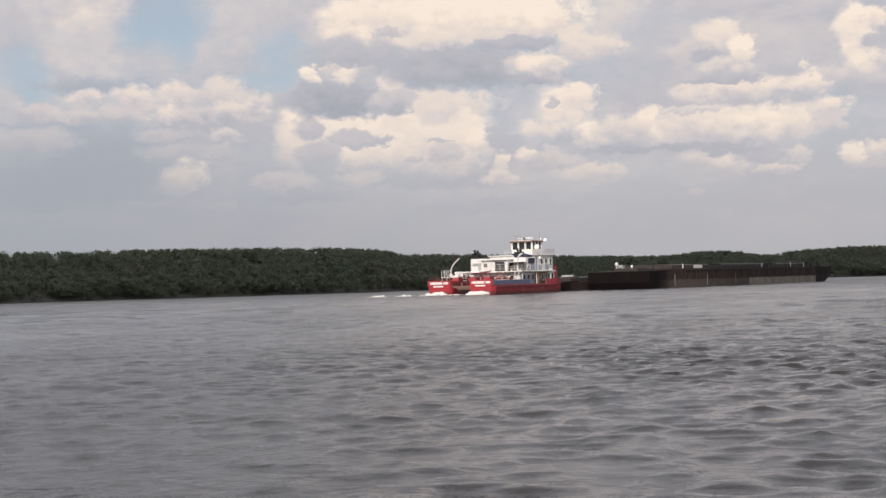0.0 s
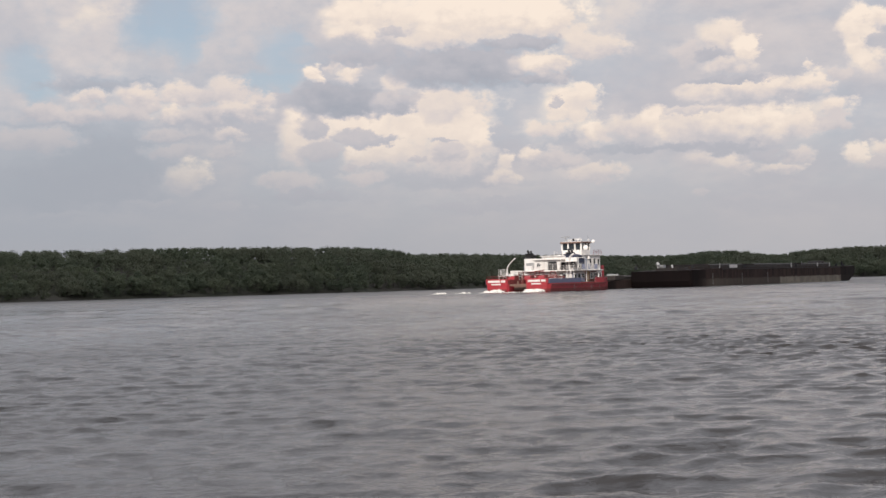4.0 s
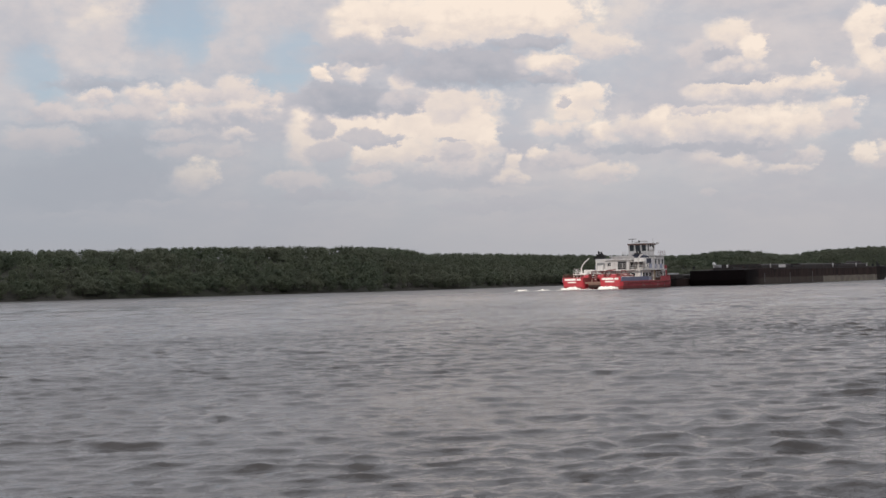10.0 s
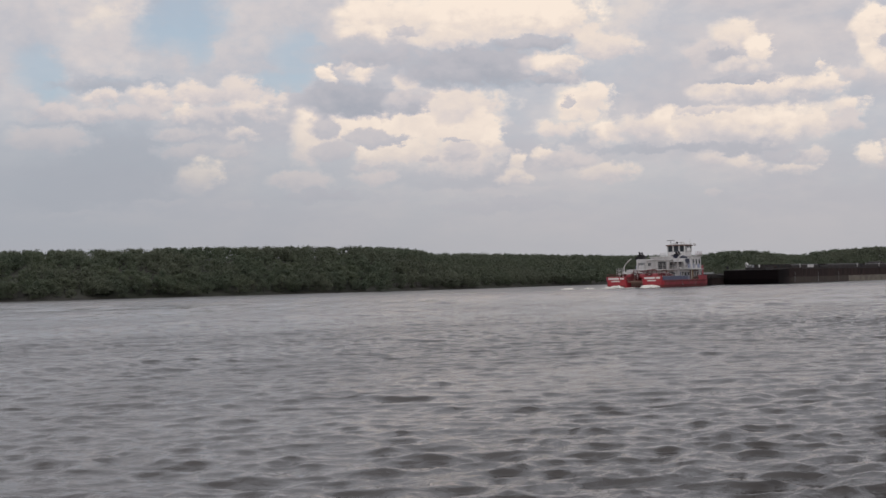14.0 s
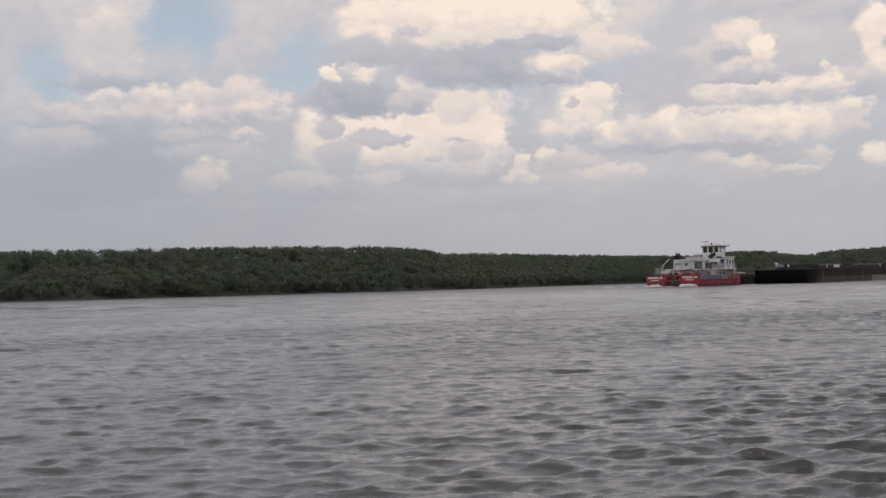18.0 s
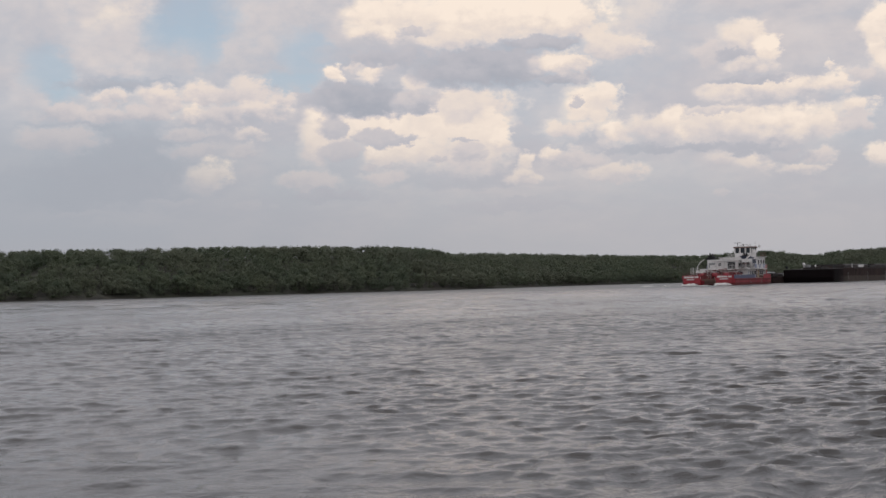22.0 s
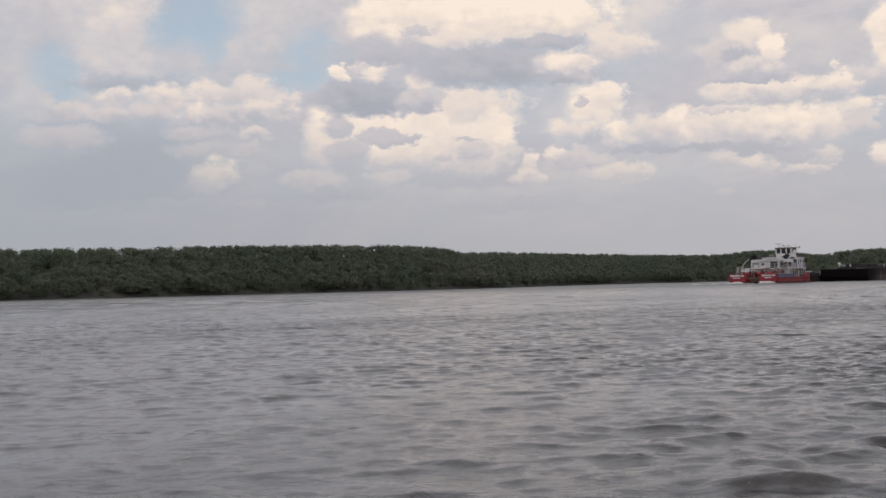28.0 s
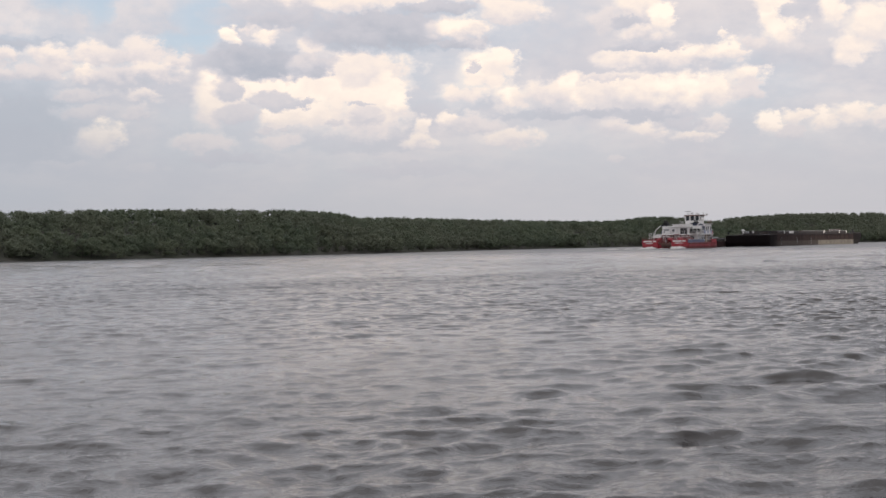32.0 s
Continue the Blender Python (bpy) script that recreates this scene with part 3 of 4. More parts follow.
def swell(seed, n, size, short, long, wind, narrow):
    """A square of random sea that repeats at its edges: height and sideways pull, scaled to unit slope."""
    rng = np.random.RandomState(seed)
    f = 2 * math.pi * np.fft.fftfreq(n, size / n)
    kx, ky = np.meshgrid(f, f)
    k = np.hypot(kx, ky)
    k[0, 0] = 1.0
    lam = 2 * math.pi / k
    band = np.exp(-np.maximum(0, np.log(lam / long)) ** 2 / 0.08 - np.maximum(0, np.log(short / lam)) ** 2 / 0.08)
    band[0, 0] = 0.0
    spec = k ** -2.0 * band * np.abs(np.cos(np.arctan2(ky, kx) - wind)) ** narrow * np.fft.fft2(rng.normal(size=(n, n)))
    slope = math.sqrt(np.mean(np.fft.ifft2(1j * kx * spec).real ** 2 + np.fft.ifft2(1j * ky * spec).real ** 2))
    fields = (spec, -1j * kx / k * spec, -1j * ky / k * spec)
    return size, [np.fft.ifft2(q).real.astype(np.float32) / slope for q in fields]


def sample(sea, which, x, y, turn=0.0):
    size, fields = sea
    c, s = math.cos(turn), math.sin(turn)
    f = fields[which]
    n = len(f)
    u, v = (c * x + s * y) / size * n, (c * y - s * x) / size * n
    i, j = np.floor(u).astype(int), np.floor(v).astype(int)
    a, b = u - i, v - j
    i0, i1, j0, j1 = i % n, (i + 1) % n, j % n, (j + 1) % n
    return (f[j0, i0] * (1 - a) + f[j0, i1] * a) * (1 - b) + (f[j1, i0] * (1 - a) + f[j1, i1] * a) * b


def waves(v, y):
    """Short wind chop, rougher down the stream's inner side, longer chop far out. The grid fans out along the reach."""
    lo = -38.4 - 0.3 * np.clip(y, -40, 420)
    hi = np.where(y > 12, 0.3 * np.clip(y, 12, 420), 0.5 * np.clip(y, -40, 12) - 2.4)
    half = (hi - lo) / 2 + 2.0
    x = (lo + hi) / 2 + np.where(np.abs(v) <= 1, v * half, np.sign(v) * (half + (np.abs(v) - 1) * 1200))
    d = STREAM.normalized()
    across = x * d.y - y * d.x
    rough = np.clip((across - np.interp(y, [-42, 14, 60, 120], [-16.7, -7.1, -20.5, -39.0])) / (8.0 + 0.1 * np.clip(y - 14, 0, 200)), 0, 1)
    inner = np.clip((1 - np.abs(v)) / 0.04, 0, 1) * np.clip((y + 42) / 3.0, 0, 1)
    near = inner * np.clip((66 - y) / 34.0, 0, 1)
    mid = inner * np.clip((125 - y) / 60.0, 0, 1)
    far = inner * np.clip((420 - y) / 20.0, 0, 1)
    gust = sample(swell(3, 256, 150.0, 9.0, 40.0, 0.3, 0.5), 0, x, y)
    gust = gust / gust.std()
    lively = np.clip(1.0 + 0.28 * gust, 0.45, 1.6)
    pools = np.clip(1.0 - 0.2 * gust, 0.6, 1.4)
    wind = radians(-84)
    burst = sample(swell(11, 256, 90.0, 3.5, 9.0, 0.3, 0.0), 0, x, y)
    burst = np.clip(burst / burst.std() - 0.8, 0, 1.3) * rough
    # each sea with its slope, the turn of its pattern, and how far its fronts lean
    layers = ((swell(5, 512, 23.0, 0.16, 0.95, wind, 0.25), near * lively * (0.11 + 0.07 * rough), 0.0, 1.7),
              (swell(7, 512, 61.0, 0.50, 1.5, wind + 0.25, 0.4), mid * pools * (0.052 + 0.07 * rough * np.clip((70 - y) / 50, 0.15, 1)), 0.15, 1.8),
              (swell(9, 512, 47.0, 0.45, 1.3, wind + 0.6, 0.3), near * burst * 0.16 * np.clip((40 - y) / 20, 0, 1), 0.4, 0.8),
              (swell(8, 256, 170.0, 3.0, 9.0, wind - 0.1, 2.0), far * (0.020 + 0.012 * rough + 0.018 * np.clip((y - 60) / 60, 0, 1)), -0.1, 1.5))
    px, py, z = x.astype(float), y.astype(float), np.zeros_like(x)
    for sea, amp, turn, lean in layers:
        h = amp * sample(sea, 0, x, y, turn)
        z = z + h
        px = px - 0.7 * amp * sample(sea, 1, x, y, turn)
        py = py - 0.7 * amp * sample(sea, 2, x, y, turn) - lean * h
    # the convoy's spent wake: long low crests lying along its course
    w = (x + 13.3) * math.cos(radians(34.5)) - (y - 19.5) * math.sin(radians(34.5))
    for c, wide, up, lam in ((0.0, 2.6, 0.045, 2.6), (9.0, 2.0, 0.03, 2.2), (-13.0, 4.0, 0.075, 3.0), (-31.0, 5.0, 0.085, 3.6), (-48.0, 5.0, 0.09, 4.2), (-66.0, 5.0, 0.09, 4.2)):
        z = z + up * np.exp(-((w - c) / wide) ** 2) * np.cos(2 * math.pi * (w - c) / lam) * (0.7 + 0.3 * np.sin(0.11 * y + c)) * far
    return px, py, z


def spread(parts):
    return np.unique(np.concatenate([np.arange(a, b, s) for a, b, s in parts]).round(5))


water = sheet("water", spread([(-5, -1, 1.0), (-1, 1, 2 / 500), (1, 6, 1.0)]),
              spread([(-4600, -42, 379.8), (-42, 20, 0.06), (20, 40, 0.1), (40, 70, 0.18), (70, 110, 0.35), (110, 255, 1.2), (255, 421, 2.0), (421, 4700, 427.9)]), waves, WATER)
tagged(water, "grey-brown choppy river water with wind ripples", "water", kind="structure")


# ---------------------------------------------------------------- pusher tug (its bow towards +y, its stern at y = 0)
def rail(parent, pts, z, high=1.0, bars=3, material=None, gap=1.3):
    """A guard rail along a line of points: bars as one part, and each post."""
    material = material or WHITE
    bm = B()
    line = [Vector((x, y, z)) for x, y in pts]
    for a, b in zip(line, line[1:]):
        for k in range(bars):
            up = Vector((0, 0, high * (k + 1) / bars))
            tube(bm, a + up, b + up, 0.022, 0.022, 5)
    ob = part("railing", bm, material, parent)
    first = None
    for a, b in zip(line, line[1:]):
        n = max(1, round((b - a).length / gap))
        for i in range(n + 1):
            p = a.lerp(b, i / n)
            if first is None:
                first = part("post", tube(B(), (0, 0, 0), (0, 0, high + 0.03), 0.028, 0.028, 5), material, ob)
                first.location = p
            else:
                same("post", first, ob, Matrix.Translation(p))
    return ob


def windows(parent, spots, w, h, turn, name="window"):
    """Framed panes set on a wall: places of their centres, all turned alike."""
    bm = B()
    for x0, x1, z0, z1 in ((-w / 2 - 0.08, -w / 2, -h / 2 - 0.08, h / 2 + 0.08), (w / 2, w / 2 + 0.08, -h / 2 - 0.08, h / 2 + 0.08),
                           (-w / 2, w / 2, h / 2, h / 2 + 0.08), (-w / 2, w / 2, -h / 2 - 0.08, -h / 2)):
        box(bm, x0, x1, -0.06, 0.03, z0, z1)
    first = part(name, bm, WHITE, parent)
    pane = part("pane", box(B(), -w / 2, w / 2, -0.025, 0.02, -h / 2, h / 2), GLASS, first, "dark reflecting glass pane")
    first.matrix_local = Matrix.Translation(spots[0]) @ pose(0, 0, 0, 0, 0, turn)
    for p in spots[1:]:
        o = same(name, first, parent, Matrix.Translation(p) @ pose(0, 0, 0, 0, 0, turn))
        same("pane", pane, o, Matrix())


def make_tug():
    tug = tagged(new("pusher_tug"), "red and white river pusher tug with twin stern blocks under way", "tugboat")
    half = [(5.5, 0.5), (5.5, 15.6), (5.3, 17.3), (4.8, 19.0), (4.1, 20.4), (3.8, 20.7)]
    right = [(1.5, 3.6), (1.5, 0.3), (1.7, 0.0), (5.1, 0.0)] + half
    plan = right + [(-x, y) for x, y in reversed(right)]
    part("hull", prism(B(), plan, [(-1.4, 0.86, 0.5), (-0.5, 0.95, 0.15), (0.15, 0.985, 0.03), (0.9, 1.0, 0.0), (1.28, 1.0, 0.0)]), RED, tug,
         "red painted steel hull, scuffed at the waterline")
    part("boot_top", prism(B(), plan, [(-0.5, 0.953, 0.14), (0.15, 0.989, 0.02), (0.5, 0.9975, 0.005)]), DARKRED, tug, "dark wet band along the waterline")
    part("rubbing_strake", prism(prism(B(), [(5.5, 0.6), (5.62, 0.6), (5.62, 15.7), (5.42, 17.4), (5.3, 17.3), (5.5, 15.6)], [(1.0, 1.0, 0.0), (1.2, 1.0, 0.0)]),
                                 [(-5.5, 0.6), (-5.5, 15.6), (-5.3, 17.3), (-5.42, 17.4), (-5.62, 15.7), (-5.62, 0.6)], [(1.0, 1.0, 0.0), (1.2, 1.0, 0.0)]), DARKRED, tug)
    part("deck", prism(B(), [(x * 0.97, y + 0.1) for x, y in plan], [(1.283, 1, 0), (1.31, 1, 0)]), DECK, tug, "dull red-brown steel deck")
    part("bow_fender", prism(B(), [(3.7, 20.6), (3.7, 21.0), (-3.7, 21.0), (-3.7, 20.6)], [(-0.4, 0.95, 0), (0.2, 1.0, 0), (1.3, 1.0, 0)]), BLACK, tug, "black rubber bow fender")
    # stern blocks' bulwarks with the name in two short lines
    for s in (-1, 1):
        x0, x1 = (1.55, 5.35) if s > 0 else (-5.35, -1.55)
        bw = part("stern_bulwark", box(B(), x0, x1, 0.02, 0.16, 1.25, 2.02, 0.05), RED, tug, "red stern bulwark with white lettering bars")
        c = (x0 + x1) / 2
        for a, b in ((-1.5, 0.55), (0.75, 1.5)):
            part("lettering", box(B(), c + a, c + b, -0.02, 0.022, 1.52, 1.84, 0.01), WHITE, bw, "white bar of unreadable lettering")
        part("lettering", box(B(), c - 0.95, c + 0.7, -0.02, 0.022, 1.14, 1.34, 0.01), WHITE, bw, "shorter white bar of unreadable lettering")
        xs = (5.36, 5.48) if s > 0 else (-5.48, -5.36)
        part("side_bulwark", box(B(), xs[0], xs[1], 0.15, 9.6, 1.27, 1.95, 0.03), BLUE, tug, "blue painted side bulwark")
        part("bow_bulwark", prism(B(), [(s * 5.45, 14.0), (s * 5.33, 14.0), (s * 5.15, 17.2), (s * 4.65, 18.9), (s * 3.95, 20.3), (s * 4.05, 20.4), (s * 4.75, 19.0), (s * 5.27, 17.3)],
                                  [(1.25, 1, 0), (2.0, 1, 0)]), RED, tug, "red bow bulwark")
        part("push_knee", prism(B(), [(s * 2.6, 19.9), (s * 3.2, 19.9), (s * 3.2, 20.9), (s * 2.6, 20.9)],
                                [(0.9, 1, 0), (3.2, 1, 0.0), (3.8, 1, 0.1)]), RED, tug, "tall red push knee")
        part("tunnel_wall", box(B(), s * 1.5 - 0.06, s * 1.5 + 0.06, 0.4, 3.6, 1.25, 1.9), DARKRED, tug)
        rail(tug, [(s * 5.3, 0.25), (s * 1.6, 0.25)], 2.0, 0.45, 2, DARKRED, 0.9)
        rail(tug, [(s * 5.42, 9.6), (s * 5.42, 14.0)], 1.3, 0.95, 2, GREY, 2.2)
        rail(tug, [(s * 5.1, 8.1 if s > 0 else 11.0), (s * 5.1, 16.0)], 3.16, 0.95, 3, WHITE, 1.2)
        for y in (1.3, 3.0, 18.2):
            bo = part("bollard", tube(tube(B(), (s * 4.6, y, 1.3), (s * 4.6, y, 1.85), 0.14), (s * 4.6, y + 0.55, 1.3), (s * 4.6, y + 0.55, 1.85), 0.14), BLACK, tug)
    for y, z0, z1, w in ((7.4, 0.35, 1.1, 0.05), (7.9, 0.3, 0.75, 0.04), (10.3, 0.4, 1.15, 0.03), (12.6, 0.3, 0.8, 0.06), (13.1, 0.5, 1.2, 0.03), (15.2, 0.3, 0.9, 0.04)):
        part("scuff", box(B(), 5.494, 5.503, y - w, y + w, z0, z1), GREY, tug, "pale upright scuff on the red side")
    part("recess_plate", box(B(), -1.5, 1.5, 3.3, 3.5, -0.2, 1.25), DARKRED, tug)
    part("stern_beam", box(B(), -1.55, 1.55, 0.5, 0.75, 0.95, 1.25, 0.04), DECK, tug, "rust-brown beam between the stern blocks")
    part("rudder_gear", tube(tube(box(B(), -1.3, 1.3, 1.3, 2.6, 0.3, 1.0, 0.08), (-0.9, 1.9, 0.9), (-0.9, 1.9, 1.7), 0.16), (0.9, 1.9, 0.9), (0.9, 1.9, 1.7), 0.16), DECK, tug, "rusty steering gear")
    rail(tug, [(-5.2, 4.4), (-1.6, 4.4), (1.6, 4.4), (5.2, 4.4)], 1.31, 1.0, 3, WHITE, 1.2)

    # main deckhouse
    h1 = part("main_deckhouse", box(box(B(), -4.5, 4.5, 8.6, 16.2, 1.31, 3.02, 0.06), -3.6, 3.6, 16.2, 19.5, 1.31, 3.02, 0.06), WHITE, tug, "white main deckhouse with blue-grey after part")
    for s in (-1, 1):
        a = 90 if s > 0 else -90
        part("side_panel", box(B(), s * 4.515 - 0.015, s * 4.515 + 0.015, 8.7, 12.4, 1.35, 2.6), GREYBLUE, h1, "blue-grey side panel")
        # this red-brown panel carries the boat deck's shade in its colour
        part("side_panel", box(B(), s * 4.512 - 0.012, s * 4.512 + 0.012, 12.45, 16.1, 1.35, 2.95), DECK, h1, "red-brown side panel with the boat deck's shade in its colour")
        windows(h1, [(s * 4.55, y, 2.28) for y in (9.4, 10.6, 11.8)], 0.75, 0.6, a)
        windows(h1, [(s * 4.55, y, 2.28) for y in (14.4, 15.5)], 0.55, 0.8, a)
        windows(h1, [(s * 3.64, y, 2.28) for y in (16.8, 17.8, 18.8)], 0.6, 0.95, a)
        d = part("door", box(B(), s * 4.53 - 0.03, s * 4.53 + 0.03, 12.9, 13.75, 1.36, 2.95, 0.02), TAN, h1, "ochre steel door")
        part("door_handle", tube(B(), (s * 4.58, 13.6, 2.1), (s * 4.58, 13.6, 2.3), 0.02), GREY, d)
        for y in (8.3, 12.1, 15.9):
            part("deck_pillar", tube(B(), (s * 5.0, y, 1.3), (s * 5.0, y, 3.02), 0.06), WHITE, tug)
    windows(h1, [(x, 8.55, 2.25) for x in (-3.2, -1.2, 1.2, 3.2)], 0.7, 0.6, 0)
    for x, y, w, hh in ((-3.6, 6.6, 1.3, 0.95), (-1.2, 7.0, 1.0, 1.1), (1.2, 6.4, 1.2, 0.85), (3.3, 7.0, 0.9, 1.0)):
        mc = part("deck_machine", box(B(), x - w / 2, x + w / 2, y - 0.7, y + 0.7, 1.31, 1.31 + hh, 0.08), DARKRED, tug, "dark red deck machinery")
        part("pipe", path_tube(B(), [(x, y, 1.31 + hh), (x, y, 1.6 + hh), (x + 0.5, y, 1.6 + hh)], 0.08), BLACK, mc)
    part("boat_deck", box(box(B(), -5.2, 5.2, 8.0, 16.3, 3.02, 3.16, 0.04), -3.8, 3.8, 16.3, 19.7, 3.02, 3.16, 0.04), WHITE, tug, "white boat deck with a pale edge")
    rail(tug, [(-2.2, 8.1), (5.1, 8.1)], 3.16, 0.95, 3, WHITE, 1.2)

    # after house and funnels
    h2 = part("engine_casing", box(B(), -2.3, 2.3, 9.0, 12.2, 3.16, 4.75, 0.06), WHITE, tug, "white engine casing")
    part("casing_roof", box(B(), -2.6, 2.6, 8.7, 12.9, 4.75, 4.9, 0.04), WHITE, h2)
    windows(h2, [(-1.5, 8.95, 4.05)], 0.6, 0.5, 0)
    # black slab and side panels stand for the shade in the casing's openings
    part("door", box(B(), 0.1, 1.7, 8.94, 9.02, 3.2, 4.5, 0.02), BLACK, h2, "black slab for the shade in an open doorway")
    for y in (9.7, 10.7, 11.7):
        part("vent", box(B(), 2.29, 2.36, y - 0.45, y + 0.45, 3.6, 4.4, 0.02), BLACK, h2, "black panel for the shade in a recess")
    for s in (-1, 1):
        f = part("funnel", box(B(), s * 3.6 - 1.05, s * 3.6 + 1.05, 9.9, 12.6, 3.16, 5.05, 0.10), WHITE, tug, "white funnel casing with dark slanted cap")
        bm = B()
        x = s * 3.6
        prism(bm, [(x - 1.08, 9.98), (x + 0.55, 9.98), (x + 0.55, 12.0), (x - 1.08, 12.0)] if s > 0 else [(x - 1.1, 9.98), (x + 0.35, 9.98), (x + 0.35, 11.3), (x - 1.1, 11.3)], [(4.55 if s > 0 else 4.95, 1.02, 0), (5.3, 1.06, 0), (5.62, 0.85, -0.2)])
        part("funnel_cap", bm, NAVY if s > 0 else BLACK, f, "dark funnel cap")
        bm = prism(B(), [(x - 0.8, 10.0), (x + 0.2, 10.0), (x + 0.1, 11.2), (x - 0.7, 11.2)], [(5.45, 1, 0), (5.85, 1, -0.3)])
        tube(bm, (x - 0.55, 10.6, 5.7), (x - 0.55, 10.2, 6.3), 0.17)
        tube(bm, (x - 0.05, 10.6, 5.7), (x - 0.05, 10.2, 6.2), 0.17)
        part("exhaust", bm, BLACK, f, "sooty black exhaust outlets")
        part("funnel_band", box(B(), x + s * 1.02, x + s * 1.08, 10.5, 12.2, 3.4, 4.95), NAVY, f, "navy blue panel")
        part("grating", box(B(), x - 0.7, x + 0.7, 9.86, 9.9, 3.5, 4.4), BLACK if s > 0 else GREY, f)
    # boat and davits
    bm = ball(B(), (3.7, 9.0, 3.75), 0.5, 2.1, 0.9, 0.75)
    part("life_raft", bm, GREY, tug, "grey life raft drum on a cradle")
    for x in (3.0, 4.4):
        part("cradle", box(B(), x - 0.07, x + 0.07, 8.65, 9.35, 3.16, 3.5), WHITE, tug)
    for x, y in ((4.3, 8.2),):
        part("davit", path_tube(B(), [(x, y, 3.16), (x, y, 4.5), (x + 0.12, y, 5.0), (x + 0.45, y, 5.4), (x + 0.8, y, 5.55)], 0.15), WHITE, tug, "white curved davit")
    # after deck: crane, winches, lockers
    part("crane_platform", box(B(), -4.9, -2.7, 2.7, 4.1, 2.42, 2.54, 0.03), WHITE, tug, "white raised crane platform")
    for x in (-4.8, -2.8):
        for y in (2.8, 4.0):
            part("platform_leg", tube(B(), (x, y, 1.3), (x, y, 2.43), 0.05), WHITE, tug)
    rail(tug, [(-4.85, 4.05), (-4.85, 2.75), (-3.2, 2.75)], 2.54, 0.9, 3, WHITE, 0.65)
    part("deck_crane", path_tube(B(), [(-3.7, 3.4, 2.5), (-3.7, 3.4, 3.5), (-3.45, 3.4, 4.05), (-2.9, 3.4, 4.6), (-2.2, 3.4, 5.1)], 0.085, 8), WHITE, tug, "white slanting crane arm")
    part("crane_base", tube(B(), (-3.7, 3.4, 2.5), (-3.7, 3.4, 3.0), 0.22), WHITE, tug)
    part("boom", tube(B(), (-3.5, 4.0, 3.15), (2.4, 7.6, 3.0), 0.10), WHITE, tug, "white stowed cargo boom")
    part("boom", tube(B(), (-2.8, 5.2, 2.7), (1.2, 6.2, 3.25), 0.07), DARKRED, tug, "dull red stowed boom")
    part("boat", prism(B(), [(-4.3, 5.2), (-1.9, 5.2), (-1.5, 5.7), (-1.9, 6.2), (-4.3, 6.2)], [(2.55, 0.88, 0.0), (2.75, 0.98, 0.0), (3.05, 1.0, 0.0)]), WHITE, tug, "small white work boat on chocks")
    for x in (-3.9, -2.3):
        part("boat_chock", box(B(), x - 0.08, x + 0.08, 5.3, 6.1, 1.31, 2.6), DARKRED, tug)
    for x in (-2.6, 0.2, 2.6):
        w = part("winch", tube(box(box(B(), x - 0.75, x - 0.6, 2.6, 3.6, 1.3, 2.5, 0.03), x + 0.6, x + 0.75, 2.6, 3.6, 1.3, 2.5, 0.03), (x - 0.6, 3.1, 2.0), (x + 0.6, 3.1, 2.0), 0.38, 0.38, 12), DARKRED, tug, "red deck winch")
        part("drum", tube(B(), (x - 0.5, 3.1, 2.0), (x + 0.5, 3.1, 2.0), 0.42, 0.42, 12), RED, w)
    part("deck_locker", box(B(), -4.4, -3.0, 4.0, 5.0, 1.31, 2.75, 0.05), WHITE, tug, "white deck locker")
    part("deck_locker", box(B(), 2.9, 4.2, 4.5, 5.3, 1.31, 2.5, 0.05), DARKRED, tug, "dull red deck locker")
    part("ladder", path_tube(path_tube(B(), [(4.65, 7.1, 1.3), (4.65, 8.0, 3.1)], 0.04), [(4.05, 7.1, 1.3), (4.05, 8.0, 3.1)], 0.04), WHITE, tug)

    # upper house
    h3 = part("upper_deckhouse", box(B(), -3.4, 3.4, 13.0, 19.5, 3.16, 5.35, 0.06), WHITE, tug, "white upper deckhouse")
    for s in (-1, 1):
        a = 90 if s > 0 else -90
        windows(h3, [(s * 3.44, y, 4.4) for y in (16.2, 17.4, 18.7)], 0.6, 0.95, a)
        part("door", box(B(), s * 3.42 - 0.03, s * 3.42 + 0.03, 14.2, 15.0, 3.2, 5.0, 0.02), GREYBLUE, h3, "grey-blue steel door")
        for y in (10.6, 12.5, 14.4):
            part("canvas_screen", box(B(), s * 5.13 - 0.01, s * 5.13 + 0.01, y, y + 0.9, 3.25, 4.0), GREYBLUE, tug, "grey-blue canvas screen on the rail")
    windows(h3, [(-2.2, 12.95, 4.4), (-0.7, 12.95, 4.4), (0.8, 12.95, 4.4)], 0.6, 0.7, 0)
    part("bridge_deck", box(B(), -3.6, 3.6, 12.8, 19.8, 5.35, 5.47, 0.04), WHITE, tug, "white bridge deck")
    for s in (-1, 1):
        rail(tug, [(s * 3.5, 17.2), (s * 3.5, 19.7)], 5.47, 0.75, 3, DARKRED if s > 0 else WHITE, 0.8)

    # wheelhouse: sill wall, pillars, windows, roof
    wh = part("wheelhouse", box(B(), -1.75, 1.75, 16.5, 19.2, 5.47, 6.3, 0.05), WHITE, tug, "white wheelhouse with large windows all round")
    part("wheelhouse_glass", box(B(), -1.67, 1.67, 16.58, 19.12, 6.3, 7.35), GLASS, wh, "dark reflecting window band")
    for x in (-1.7, -0.6, 0.6, 1.7):
        for y in (16.55, 19.15):
            part("pillar", box(B(), x - 0.13, x + 0.13, y - 0.08, y + 0.08, 6.27, 7.35), WHITE, wh)
    for y in (17.4, 18.3):
        for x in (-1.7, 1.7):
            part("pillar", box(B(), x - 0.08, x + 0.08, y - 0.12, y + 0.12, 6.27, 7.35), WHITE, wh)
